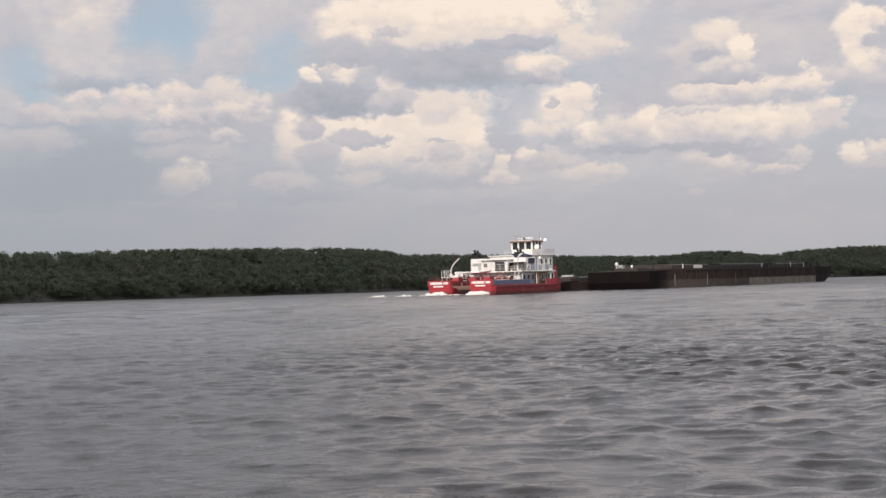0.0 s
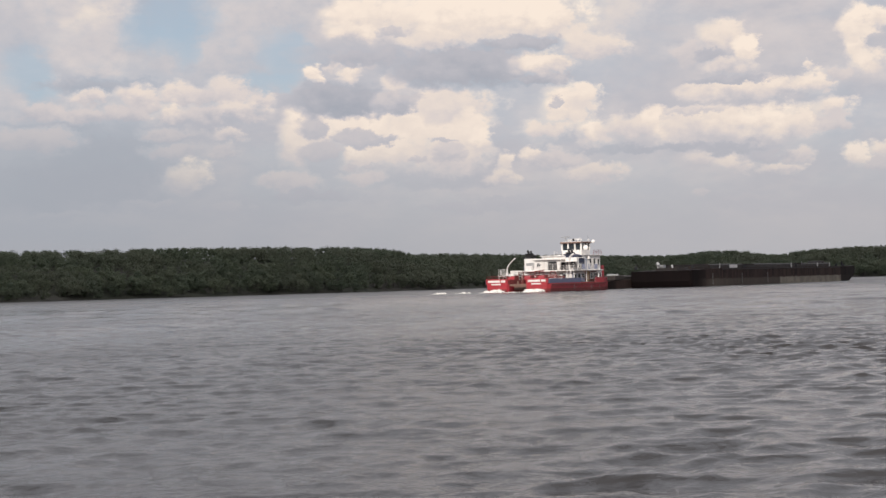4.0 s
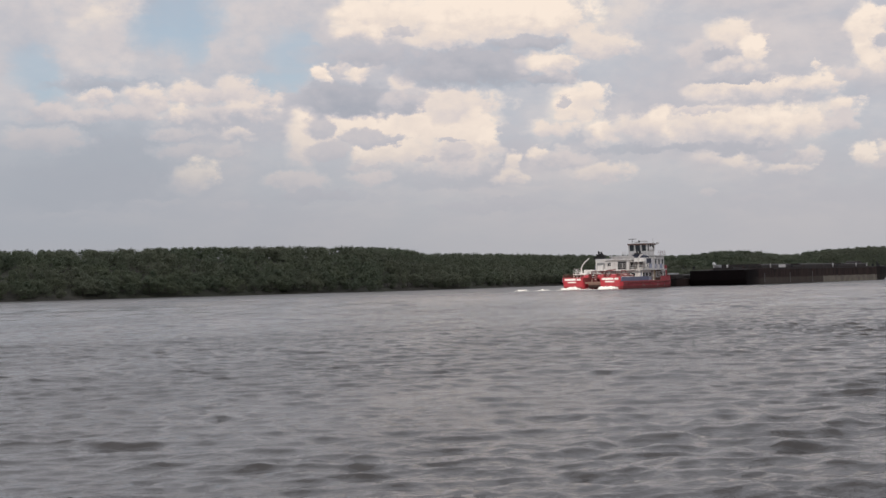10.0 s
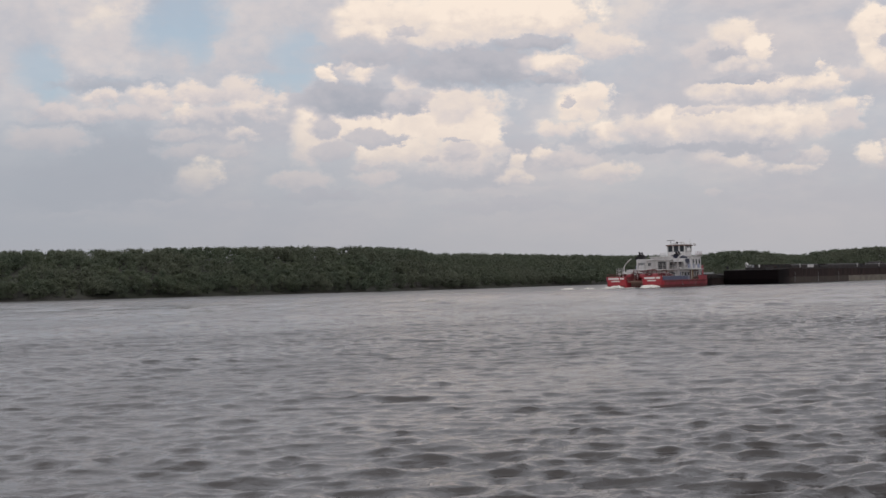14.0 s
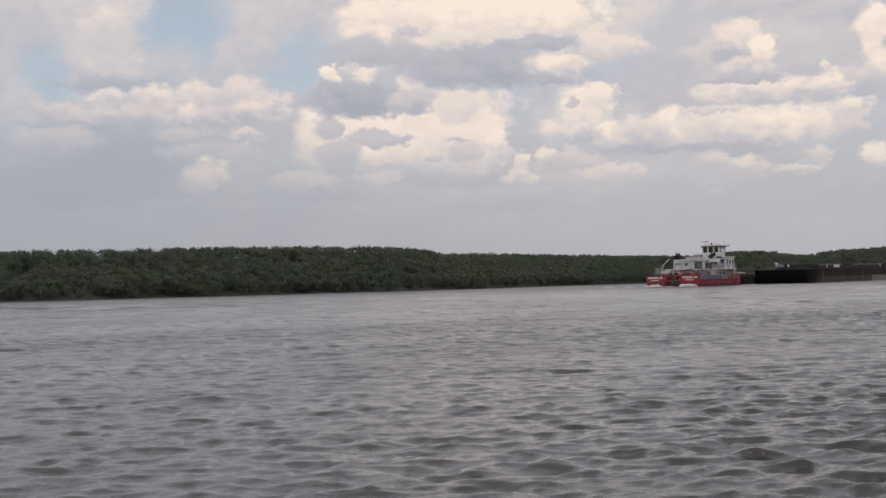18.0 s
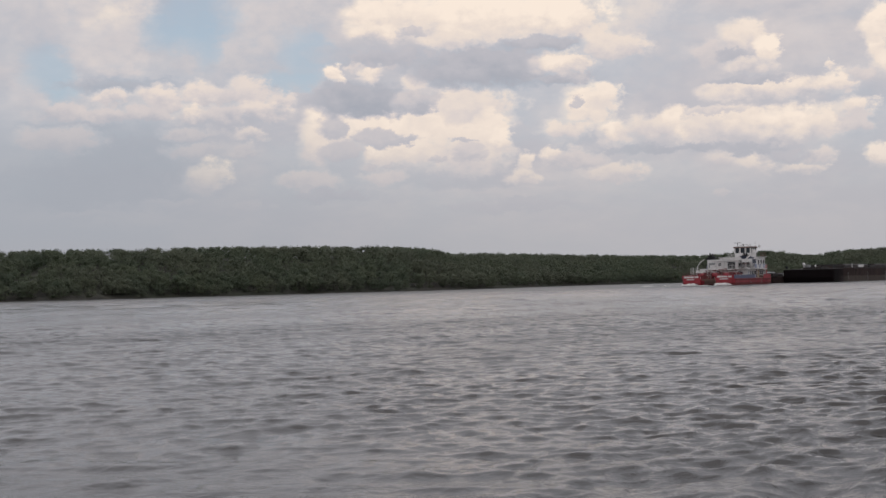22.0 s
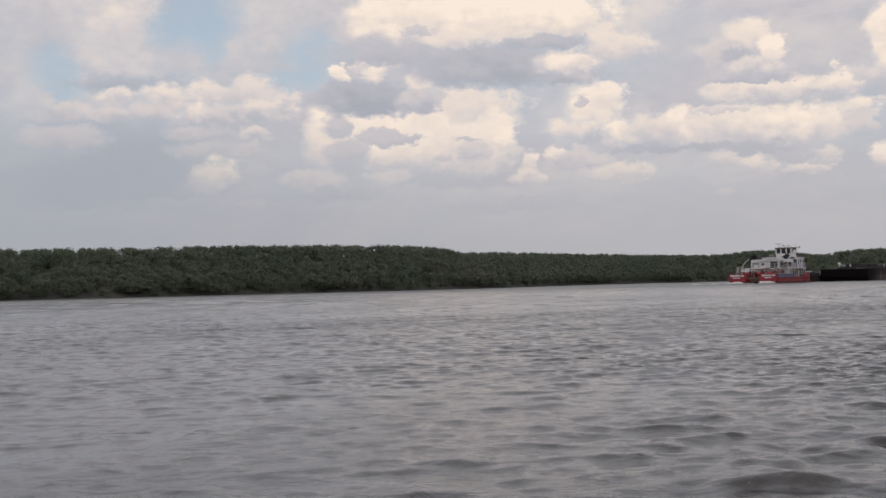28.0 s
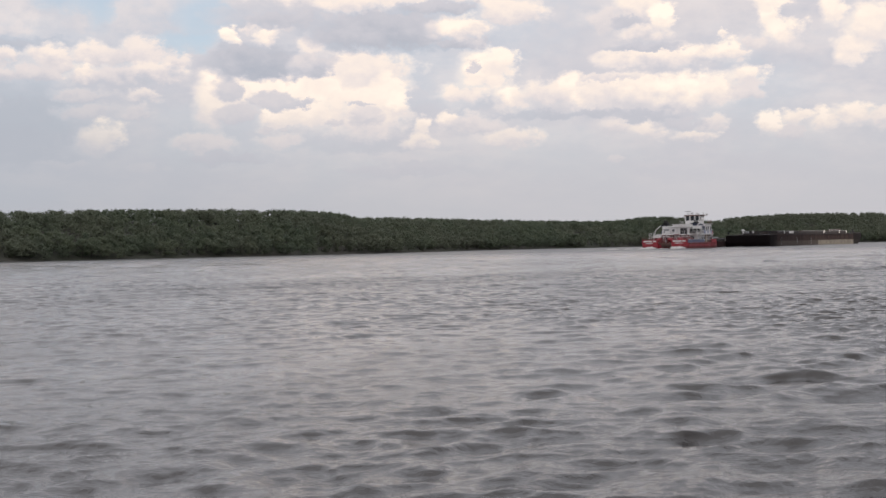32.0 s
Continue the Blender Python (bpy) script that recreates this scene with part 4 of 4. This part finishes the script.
    roof = part("wheelhouse_roof", box(B(), -1.9, 1.9, 16.2, 19.6, 7.35, 7.55, 0.05), DECK, tug, "overhanging roof with a brown-red fascia")
    part("roof_top", box(B(), -1.8, 1.8, 16.35, 19.45, 7.55, 7.62, 0.02), WHITE, roof)
    # masts, radars, dishes, lamps
    part("radar_mast", tube(B(), (-1.2, 16.9, 7.57), (-1.2, 16.9, 8.35), 0.06), GREY, tug)
    part("radar_scanner", box(B(), -1.95, -0.45, 16.8, 17.0, 8.32, 8.44, 0.04), GREY, tug, "grey radar scanner bar")
    part("radar_mast", tube(B(), (0.5, 17.7, 7.57), (0.5, 17.7, 7.95), 0.09), WHITE, tug)
    part("radar_scanner", box(B(), -0.1, 1.1, 17.6, 17.8, 7.92, 8.07, 0.03), WHITE, tug, "white radar scanner bar")
    for x, y, z, r in ((2.3, 16.9, 6.6, 0.40), (2.55, 18.9, 7.6, 0.28), (3.55, 15.4, 5.0, 0.26)):
        bm = B()
        m = Matrix.Translation((x, y, z)) @ pose(0, 0, 0, 78, 0, 20) @ Matrix.Diagonal((1, 1, 0.35, 1))
        bmesh.ops.create_uvsphere(bm, u_segments=16, v_segments=8, radius=r, matrix=m)
        dish = part("antenna_dish", bm, WHITE, tug, "white round antenna dish")
        part("antenna_arm", tube(B(), (x - 0.5, y + 0.1, z - 0.3), (x, y + 0.05, z), 0.035), WHITE, dish)
    for x, y in ((-0.5, 16.6), (0.0, 16.5), (1.2, 16.5), (1.6, 16.8), (-1.6, 19.1), (1.6, 19.2)):
        part("roof_lamp", ball(tube(B(), (x, y, 7.59), (x, y, 7.77), 0.05), (x, y, 7.85), 0.13), WHITE, tug)
    part("aerial", tube(B(), (1.5, 19.2, 7.6), (1.5, 19.2, 8.55), 0.018), BLACK, tug)
    part("searchlight", ball(tube(B(), (-0.9, 18.9, 7.59), (-0.9, 18.9, 7.85), 0.05), (-0.9, 18.8, 7.97), 0.2), BLACK, tug)
    # clutter on the after deck: red frames, a rescue ring on the rail, hoses
    for x, y in ((-2.2, 4.9), (-0.4, 5.3), (1.4, 4.9), (3.0, 5.5)):
        part("gantry", path_tube(B(), [(x - 0.5, y, 1.31), (x - 0.4, y, 3.0), (x + 0.4, y, 3.0), (x + 0.5, y, 1.31)], 0.06), DARKRED, tug, "dull red steel gantry")
    part("locker", box(B(), -3.4, -2.4, 8.3, 8.9, 3.16, 3.95, 0.06), WHITE, tug, "white deck locker")
    for x, y in ((5.16, 13.2), (5.16, 9.8)):
        bm = B()
        turn = pose(x, y, 3.7, 90, 0, 0 if y < 7 else 90)
        for k in range(12):
            a, b = k * math.pi / 6, (k + 1) * math.pi / 6
            tube(bm, turn @ Vector((0.33 * math.cos(a), 0.33 * math.sin(a), 0)), turn @ Vector((0.33 * math.cos(b), 0.33 * math.sin(b), 0)), 0.06, 0.06, 6)
        part("life_ring", bm, WHITE, tug, "white round life ring on the rail")
    part("awning", box(B(), 2.4, 5.0, 7.6, 10.0, 4.35, 4.42, 0.02), WHITE, tug, "white awning over the side deck")
    return tug


# ---------------------------------------------------------------- empty barge (stern at y = 0, bow rake towards +y)
def make_barge():
    barge = tagged(new("river_barge"), "empty dark rusty steel river barge riding high", "barge", group="pushed barges")
    bm = B()
    stations = []
    for y, keel, half, top in ((0.0, 1.0, 5.2, 2.7), (0.3, 0.2, 5.4, 2.7), (0.8, -0.8, 5.48, 2.72), (4.0, -1.4, 5.5, 2.8), (12, -1.4, 5.5, 3.0), (20, -1.4, 5.5, 3.0), (37.3, -1.4, 5.5, 3.0), (55, -1.4, 5.5, 3.0),
                               (69.0, -1.4, 5.5, 3.0), (72.5, -0.7, 5.45, 2.9), (76.0, 0.2, 5.2, 2.9), (79.0, 1.3, 4.9, 3.1)):
        r = 0.35
        ring = [(-half, top), (-half, keel + r), (-half + r, keel), (half - r, keel), (half, keel + r), (half, top)]
        stations.append([bm.verts.new((x, y, z)) for x, z in ring])
    for a, b in zip(stations, stations[1:]):
        for i in range(6):
            bm.faces.new((a[i], a[(i + 1) % 6], b[(i + 1) % 6], b[i]))
    bm.faces.new(stations[0])
    bm.faces.new(list(reversed(stations[-1])))
    hull = part("hull", bm, BARGE, barge, "black and rust hull, shade painted in at the stern, worn pale band forward")
    for s in (-1, 1):
        part("rubbing_strip", box(B(), s * 5.53 - 0.05, s * 5.53 + 0.05, 12.0, 68.4, 2.72, 2.90, 0.03), COAM, hull)
        for y in np.arange(8.5, 68, 4.0):
            part("frame_rib", box(B(), s * 5.504 - 0.012, s * 5.504 + 0.012, y - 0.03, y + 0.03, 0.2, 2.7), BARGE, hull)
        for y in (8.2, 20.2, 31.5):
            part("draught_board", box(B(), s * 5.545 - 0.02, s * 5.545 + 0.02, y - 0.045, y + 0.045, 0.3, 2.1), GREY, hull, "pale upright draught board")
    # cargo hold coaming and covers
    for s in (-1, 1):
        part("coaming", box(B(), s * 4.5 - 0.08, s * 4.5 + 0.08, 9.0, 66.0, 2.98, 3.42, 0.03), COAM, barge, "dark hatch coaming")
    for y in (9.0, 66.0):
        part("coaming", box(B(), -4.42, 4.42, y - 0.08, y + 0.08, 2.98, 3.42, 0.03), COAM, barge)
    cover = None
    for i in range(12):
        y = 11.4 + i * 4.75
        if i in (3, 8):
            continue
        if cover is None:
            bm = prism(B(), [(-4.55, -2.3), (4.55, -2.3), (4.55, 2.3), (-4.55, 2.3)], [(0, 1, 0), (0.12, 1, 0), (0.3, 0.86, 0)])
            cover = part("hatch_cover", bm, COAM, barge, "dark steel hatch cover")
            cover.location = (0, y, 3.42)
        else:
            same("hatch_cover", cover, barge, Matrix.Translation((0, y, 3.42)))
    # deck gear
    part("deck_house", box(B(), -2.0, 2.0, 2.6, 6.6, 2.7, 3.2, 0.05), COAM, barge)
    w = part("windlass", tube(box(box(B(), -1.9, -1.75, 3.2, 4.0, 2.98, 3.7), -1.0, -0.85, 3.2, 4.0, 2.98, 3.7), (-1.75, 3.6, 3.4), (-1.0, 3.6, 3.4), 0.3, 0.3, 12), GREY, barge, "grey anchor windlass")
    part("hand_wheel", tube(B(), (-2.0, 3.6, 3.6), (-1.92, 3.6, 3.6), 0.4, 0.4, 14), WHITE, w)
    part("ventilator", ball(tube(B(), (-2.7, 4.8, 2.98), (-2.7, 4.8, 3.8), 0.16), (-2.7, 4.7, 3.9), 0.3), WHITE, barge, "white mushroom ventilator")
    part("ventilator", ball(tube(B(), (-0.4, 5.4, 2.98), (-0.4, 5.4, 3.4), 0.14), (-0.4, 5.4, 3.5), 0.2), WHITE, barge, "white mushroom ventilator")
    part("board", box(B(), 4.62, 4.70, 17.0, 20.2, 3.02, 3.55, 0.02), WHITE, barge, "white board on the coaming")
    part("mast", tube(B(), (4.4, 51.0, 2.98), (4.4, 51.0, 4.0), 0.05), GREY, barge)
    for y in (12.5, 44.5, 58.0, 64.6):
        part("stanchion", tube(B(), (4.9, y, 2.98), (4.9, y, 3.75), 0.09), WHITE, barge, "short white stanchion")
    part("fore_deck_gear", tube(box(B(), -1.2, 1.2, 69.5, 71.5, 3.0, 3.9, 0.1), (-1.6, 70.5, 3.7), (1.6, 70.5, 3.7), 0.45, 0.45, 12), COAM, barge, "dark bow windlass")
    for s in (-1, 1):
        for y in (1.2, 22, 46, 67.5, 74.5):
            x = s * (5.1 if y < 70 else 4.1)
            part("bollard", tube(tube(B(), (x, y, 2.98), (x, y, 3.5), 0.13), (x, y + 0.5, 2.98), (x, y + 0.5, 3.5), 0.13), BLACK, barge)
        part("towing_post", box(B(), s * 3.4 - 0.15, s * 3.4 + 0.15, 75.6, 75.9, 3.1, 4.0, 0.04), BLACK, barge)
    return barge


def make_winch_box():
    p = tagged(new("winch_box"), "dark steel winch box with a grey drum on the low barge", "winch")
    part("casing", box(B(), -1.2, 1.2, -1.4, 1.4, 0.0, 0.75, 0.12), COAM, p)
    part("drum", tube(B(), (-1.0, 0.0, 0.7), (1.0, 0.0, 0.7), 0.32, 0.32, 12), GREY, p)
    return p


def foam_heap(seed, long, wide, high, n):
    """A heap of churned foam as many small lumps."""
    rng = random.Random(seed)
    bm = B()
    for _ in range(n):
        v = rng.random() ** 1.4
        r = high * rng.uniform(0.3, 0.55) * (1 - 0.7 * v)
        x = rng.gauss(0, wide * (0.32 + 0.25 * v))
        ball(bm, (x, -v * long, r * 0.25 + high * 0.35 * (1 - v) * rng.random()), r, rng.uniform(1.0, 1.8), rng.uniform(1.2, 2.4), rng.uniform(0.5, 0.9), 1)
    return bm


def make_wash():
    w = tagged(new("stern_wash"), "white propeller wash boiling behind the stern", "foam")
    for k, x in enumerate((-3.6, 3.4)):
        o = tagged(part("foam", foam_heap(k, 1.6, 1.7, 0.75, 80), FOAM, w), kind="stuff")
        o.location = (x, -0.1, 0.0)
    o = tagged(part("foam_streak", foam_heap(7, 4.0, 3.2, 0.22, 60), FOAM, w), kind="stuff")
    o.location = (-0.5, -0.6, 0.0)
    return w


def make_foam_patch(seed, size):
    p = tagged(new("foam_patch"), "white breaking crest of the tug's wake", "foam", group="wake crests")
    tagged(part("foam", foam_heap(seed, size * 0.6, size, 0.36, 45), FOAM, p), kind="stuff")
    return p


def make_shade_cloud():
    """Unseen cumulus added to shade the far half of the river and the bank."""
    rng = random.Random(3)
    c = new("cumulus_cloud")
    bm = B()
    for i in range(30):
        ball(bm, (118 + i * 15 + rng.uniform(-4, 4), 62 + rng.uniform(-4, 4), rng.uniform(-8, 8)), 52, 1.0, 1.0, 0.5, 2)
    for i in range(62):
        x = -420 + i * 15
        ball(bm, (x + 68.5, float(shore(x)) + 52 - 241 + rng.uniform(-4, 4), rng.uniform(-8, 8)), 52, 1.0, 1.0, 0.5, 2)
    part("cloud_body", bm, CLOUD, c)
    return tagged(c, "long white cumulus cloud, unseen, added to shade the far river and bank", "cloud")


# ---------------------------------------------------------------- wooded bank
def leaf_quads(rng, centres, radii, count, size):
    """Small bent leaf clumps spread over the skins of the crown's lumps, as vertex and face arrays."""
    k = rng.randint(0, len(centres), count)
    d = rng.normal(size=(count, 3))
    d /= np.linalg.norm(d, axis=1)[:, None]
    d[:, 2] = np.abs(d[:, 2]) * 0.25 + d[:, 2] * 0.75
    c = centres[k] + d * radii[k][:, None] * rng.uniform(0.25, 1.3, (count, 1)) * np.array([1, 1, 0.85])
    # the leaves turn their faces outwards and up to the light
    face = np.array([-0.05, -0.25, 0.35]) + 0.8 * d + 0.3 * rng.normal(size=(count, 3))
    u = np.cross(face, rng.normal(size=(count, 3)))
    u /= np.linalg.norm(u, axis=1)[:, None]
    v = np.cross(u, face)
    v /= np.linalg.norm(v, axis=1)[:, None]
    s = rng.uniform(0.55, 1.25, (count, 1)) * size
    n = np.cross(u, v)
    quad = np.stack([c - u * s - v * s * 0.5, c + u * s * 0.3 - v * s * 0.7 + n * s * 0.3, c + u * s + v * s * 0.6, c - u * s * 0.4 + v * s * 0.8 + n * s * 0.25], 1)
    return quad.reshape(-1, 3), np.arange(count * 4).reshape(-1, 4)


def crown_shape(rng, high, wide, low):
    n = rng.randint(18, 25)
    f = rng.uniform(0, 1, n)
    z = low + (high - low) * (0.15 + 0.75 * f)
    reach = wide * np.sqrt(np.maximum(0.08, 1 - (2 * f - 0.75) ** 2)) * rng.uniform(0.2, 0.85, n)
    th = rng.uniform(0, 6.283, n)
    c = np.stack([np.cos(th) * reach, np.sin(th) * reach, z], 1)
    r = wide * rng.uniform(0.30, 0.48, n) * (1.1 - 0.35 * f)
    c[0] = (0, 0, high - r[0] * 0.85)
    c[:, 2] = np.minimum(c[:, 2], high - r * 0.8)
    return c, r


def quad_mesh(name, co, faces, material):
    me = bpy.data.meshes.new(name)
    me.vertices.add(len(co))
    me.vertices.foreach_set("co", co.astype(np.float32).reshape(-1))
    me.loops.add(faces.size)
    me.loops.foreach_set("vertex_index", faces.astype(np.int32).reshape(-1))
    me.polygons.add(len(faces))
    me.polygons.foreach_set("loop_start", np.arange(0, faces.size, 4, dtype=np.int32))
    me.update(calc_edges=True)
    me.materials.append(material)
    return me


def make_tree(name, seed, high, wide, low, leaf, label, count=2100, size=0.15):
    rng = np.random.RandomState(seed)
    tree = tagged(new(name), label, "tree", group="bank trees")
    bm = B()
    c, r = crown_shape(rng, high, wide, low)
    lean = rng.uniform(-0.25, 0.25, 2)
    tip = (lean[0], lean[1], high * 0.75)
    tube(bm, (0, 0, -0.5), (lean[0] * 0.5, lean[1] * 0.5, high * 0.4), 0.020 * high, 0.014 * high, 7)
    tube(bm, (lean[0] * 0.5, lean[1] * 0.5, high * 0.4), tip, 0.014 * high, 0.005 * high, 6)
    for i in range(1, 6):
        f = rng.uniform(0.2, 0.6)
        tube(bm, (lean[0] * f, lean[1] * f, high * f), tuple(c[i]), 0.008 * high, 0.003 * high, 5)
    part("trunk", bm, BARK, tree)
    co, fa = leaf_quads(rng, c, r, count, size)
    crown = new("crown", quad_mesh("crown", co, fa, leaf))
    crown.parent = tree
    return tree


def skyline(x):
    """Height of the wood's top above the water along the bank."""
    return np.interp(x, [-400, -130, -95, -78, -55, -25, -14, -10, 20, 60, 72, 77, 84, 97, 103, 110, 114, 124, 140, 150, 400],
                     [10.8, 10.6, 10.3, 10.5, 11.0, 10.9, 10.3, 9.2, 9.4, 8.8, 8.8, 9.7, 10.2, 9.8, 8.7, 8.4, 9.4, 10.1, 10.9, 11.0, 11.4])


def canopy(x, y):
    """Height of the leaf roof at a spot: it climbs the slope from the water's edge to the skyline."""
    off = y - shore(x)
    k = (shore(x) + 10.0) / y
    top = 1.82 + (skyline(x * k) - 1.82) / k
    return float(np.interp(off, [-1, 2, 7, 15, 24, 31], [0.27, 0.36, 0.52, 0.72, 0.91, 1.0]) * top)


def plant_bank():
    tall = [make_tree("poplar_tree", 11 + i, 6.0, 2.0, 1.2, LEAF_POPLAR, "slender green poplar in the bank wood", 1500, 0.115) for i in range(4)]
    wide = [make_tree("willow_tree", 31 + i, 5.0, 2.3, 1.0, LEAF_WILLOW, "bushy green willow at the water's edge", 1500, 0.115) for i in range(4)]
    bush = [make_tree("willow_bush", 51 + i, 3.4, 1.9, 0.0, LEAF_WILLOW, "low willow bush on the muddy water's edge", 1300, 0.11) for i in range(3)]
    rng = random.Random(4)
    used = set()

    def put(kinds, own, x, off, high):
        k = rng.randrange(len(kinds))
        src = kinds[k]
        y = float(shore(x)) + off
        z = float(land(np.array(x), np.array(y)))
        s = max(0.3, (high - z + 0.05) / own)
        m = pose(x, y, z - 0.05, 0, 0, rng.uniform(-40, 40))
        if (src.name, 0) not in used:
            used.add((src.name, 0))
            ob = src
            ob.matrix_basis = m
        else:
            ob = copy_thing(src, m)
        ob.scale = (s * rng.uniform(0.9, 1.15), s * rng.uniform(0.9, 1.15), s)

    for kinds, own, gap, near, far, lo, hi in ((bush, 3.4, 2.6, 0.8, 2.6, 0.8, 1.1), (wide, 5.0, 2.0, 2.0, 6.5, 0.9, 1.06), (tall, 6.0, 2.0, 7.0, 13.0, 0.92, 1.05)):
        x = -108.0
        while x < 185:
            sx, off = x + rng.uniform(-0.6, 0.6), rng.uniform(near, far)
            if kinds is bush:
                off -= float(wander(sx))
            put(kinds, own, sx, off, canopy(sx, float(shore(sx)) + off) * rng.uniform(lo, hi))
            x += gap * (0.75 if -10 < x < 50 else 1.0)

    # the wood up the slope, in one piece
    g = np.random.RandomState(9)
    cos, fas, base = [], [], 0
    spots = [(g.uniform(-108, 188), g.uniform(3, 34)) for _ in range(1450)]
    spots += [(g.uniform(-10, 60), g.uniform(3, 36)) for _ in range(250)]
    spots += [(g.uniform(-108, 188), g.uniform(27, 38)) for _ in range(520)]
    spots += [(g.uniform(-300, -108), g.uniform(0, 34)) for _ in range(160)]
    spots += [(g.uniform(188, 400), g.uniform(0, 34)) for _ in range(160)]
    for sx, off in spots:
        y = float(shore(sx)) + off
        z = float(land(np.array(sx), np.array(y)))
        top = canopy(sx, y) * (g.uniform(0.93, 1.01) if off < 26 else g.uniform(0.945, 0.988))
        h = max(1.6, top - z)
        c, r = crown_shape(g, h, 2.0, 0.0)
        co, fa = leaf_quads(g, c, r, 230, 0.18)
        cos.append(co + np.array([sx, y, z]))
        fas.append(fa + base)
        base += len(co)
    wood = new("far_woods", quad_mesh("far_woods", np.concatenate(cos), np.concatenate(fas), LEAF_POPLAR))
    tagged(wood, "dense green wood behind the river bank", "woods", kind="stuff")


plant_bank()

# ---------------------------------------------------------------- what floats and flies
HEADING = 34.5                       # of the convoy, clockwise from +y, degrees
START, SPEED = Vector((2.1, 200.7)), Vector((1.987 + DRIFT, 3.677))
tug = make_tug()
barge_right = make_barge()
barge_left = copy_thing(barge_right, Matrix())
barge_left["label"] = "laden dark river barge lying low in the water"
for ob in [o for o in barge_left.children_recursive if o.name.startswith("draught_board")]:
    bpy.data.objects.remove(ob)
winch_box = make_winch_box()
cloud = make_shade_cloud()
cloud.matrix_basis = Matrix.Translation(sun_way * 1400.0 + Vector((-68.5, 241.0, 0.0)))
wash = make_wash()
patches = [make_foam_patch(20 + i, s) for i, s in enumerate((1.6, 1.2))]


def make_insect():
    fly = tagged(new("flying_insect"), "small dark flying insect in the air", "insect")
    part("body", ball(ball(B(), (0, 0, 0), 0.0027, 1.0, 1.9, 1.0), (0, 0.0062, 0), 0.0020), BLACK, fly)
    for s in (-1, 1):
        bm = ball(B(), (s * 0.0056, -0.001, 0.0015), 0.005, 1.0, 0.42, 0.06)
        part("wing", bm, GREY, fly, "thin grey wing")
    return fly


insect = make_insect()


def motions():
    convoy = pose(0, 0, 0, 0, 0, -HEADING)

    def sail(thing, across, along, up=0.0):
        off = convoy @ Vector((across, along, up))
        rows = []
        for t in (0.0, 8.0, 16.0, 24.0, 32.0):
            p = START + SPEED * t
            rows.append((t, Matrix.Translation((p.x + off.x, p.y + off.y, off.z)) @ convoy))
        walk(thing, rows)

    sail(tug, 0.0, 0.0)
    sail(wash, 0.0, 0.0)
    sail(barge_right, 7.06, 32.8)
    sail(barge_left, -4.0, 22.5, -1.55)
    sail(winch_box, 0.2, 29.5, 1.40)
    sail(patches[0], -7.6, -2.0)
    sail(patches[1], -10.4, -4.5)
    walk(water, [(t, pose(STREAM.x * t, STREAM.y * t, 0.0)) for t in (0.0, 16.0, 32.0)])
    walk(insect, [(t, pose(x, y, z, 0, 0, r)) for t, x, y, z, r in [
        (0, -3.2, 3.6, 0.7, -80), (5.5, -1.9, 3.9, 1.2, -80), (5.8, -1.271, 4.0, 1.842, -80), (5.9, -1.197, 4, 1.894, -80), (6.0, -1.111, 4, 1.951, -80), (6.1, -1.013, 4, 2.000, -80),
        (6.2, -0.738, 4, 2.026, -85), (6.3, -0.514, 4, 1.998, -90), (6.4, -0.294, 4, 1.937, -95), (7.0, 1.6, 4.0, 1.570, -60), (7.8, 2.2, 4.0, 1.670, 20),
        (8.6, -0.766, 4, 2.042, 80), (8.7, -1.158, 4, 2.233, 88), (8.8, -1.562, 4, 2.374, 92), (8.9, -1.974, 4, 2.387, 96), (9.0, -3.007, 4, 2.047, 100), (9.1, -4.066, 4, 1.643, 100),
        (12, -9, 2, 0.6, 100), (32, -14, -4, 0.6, 100)]])


motions()
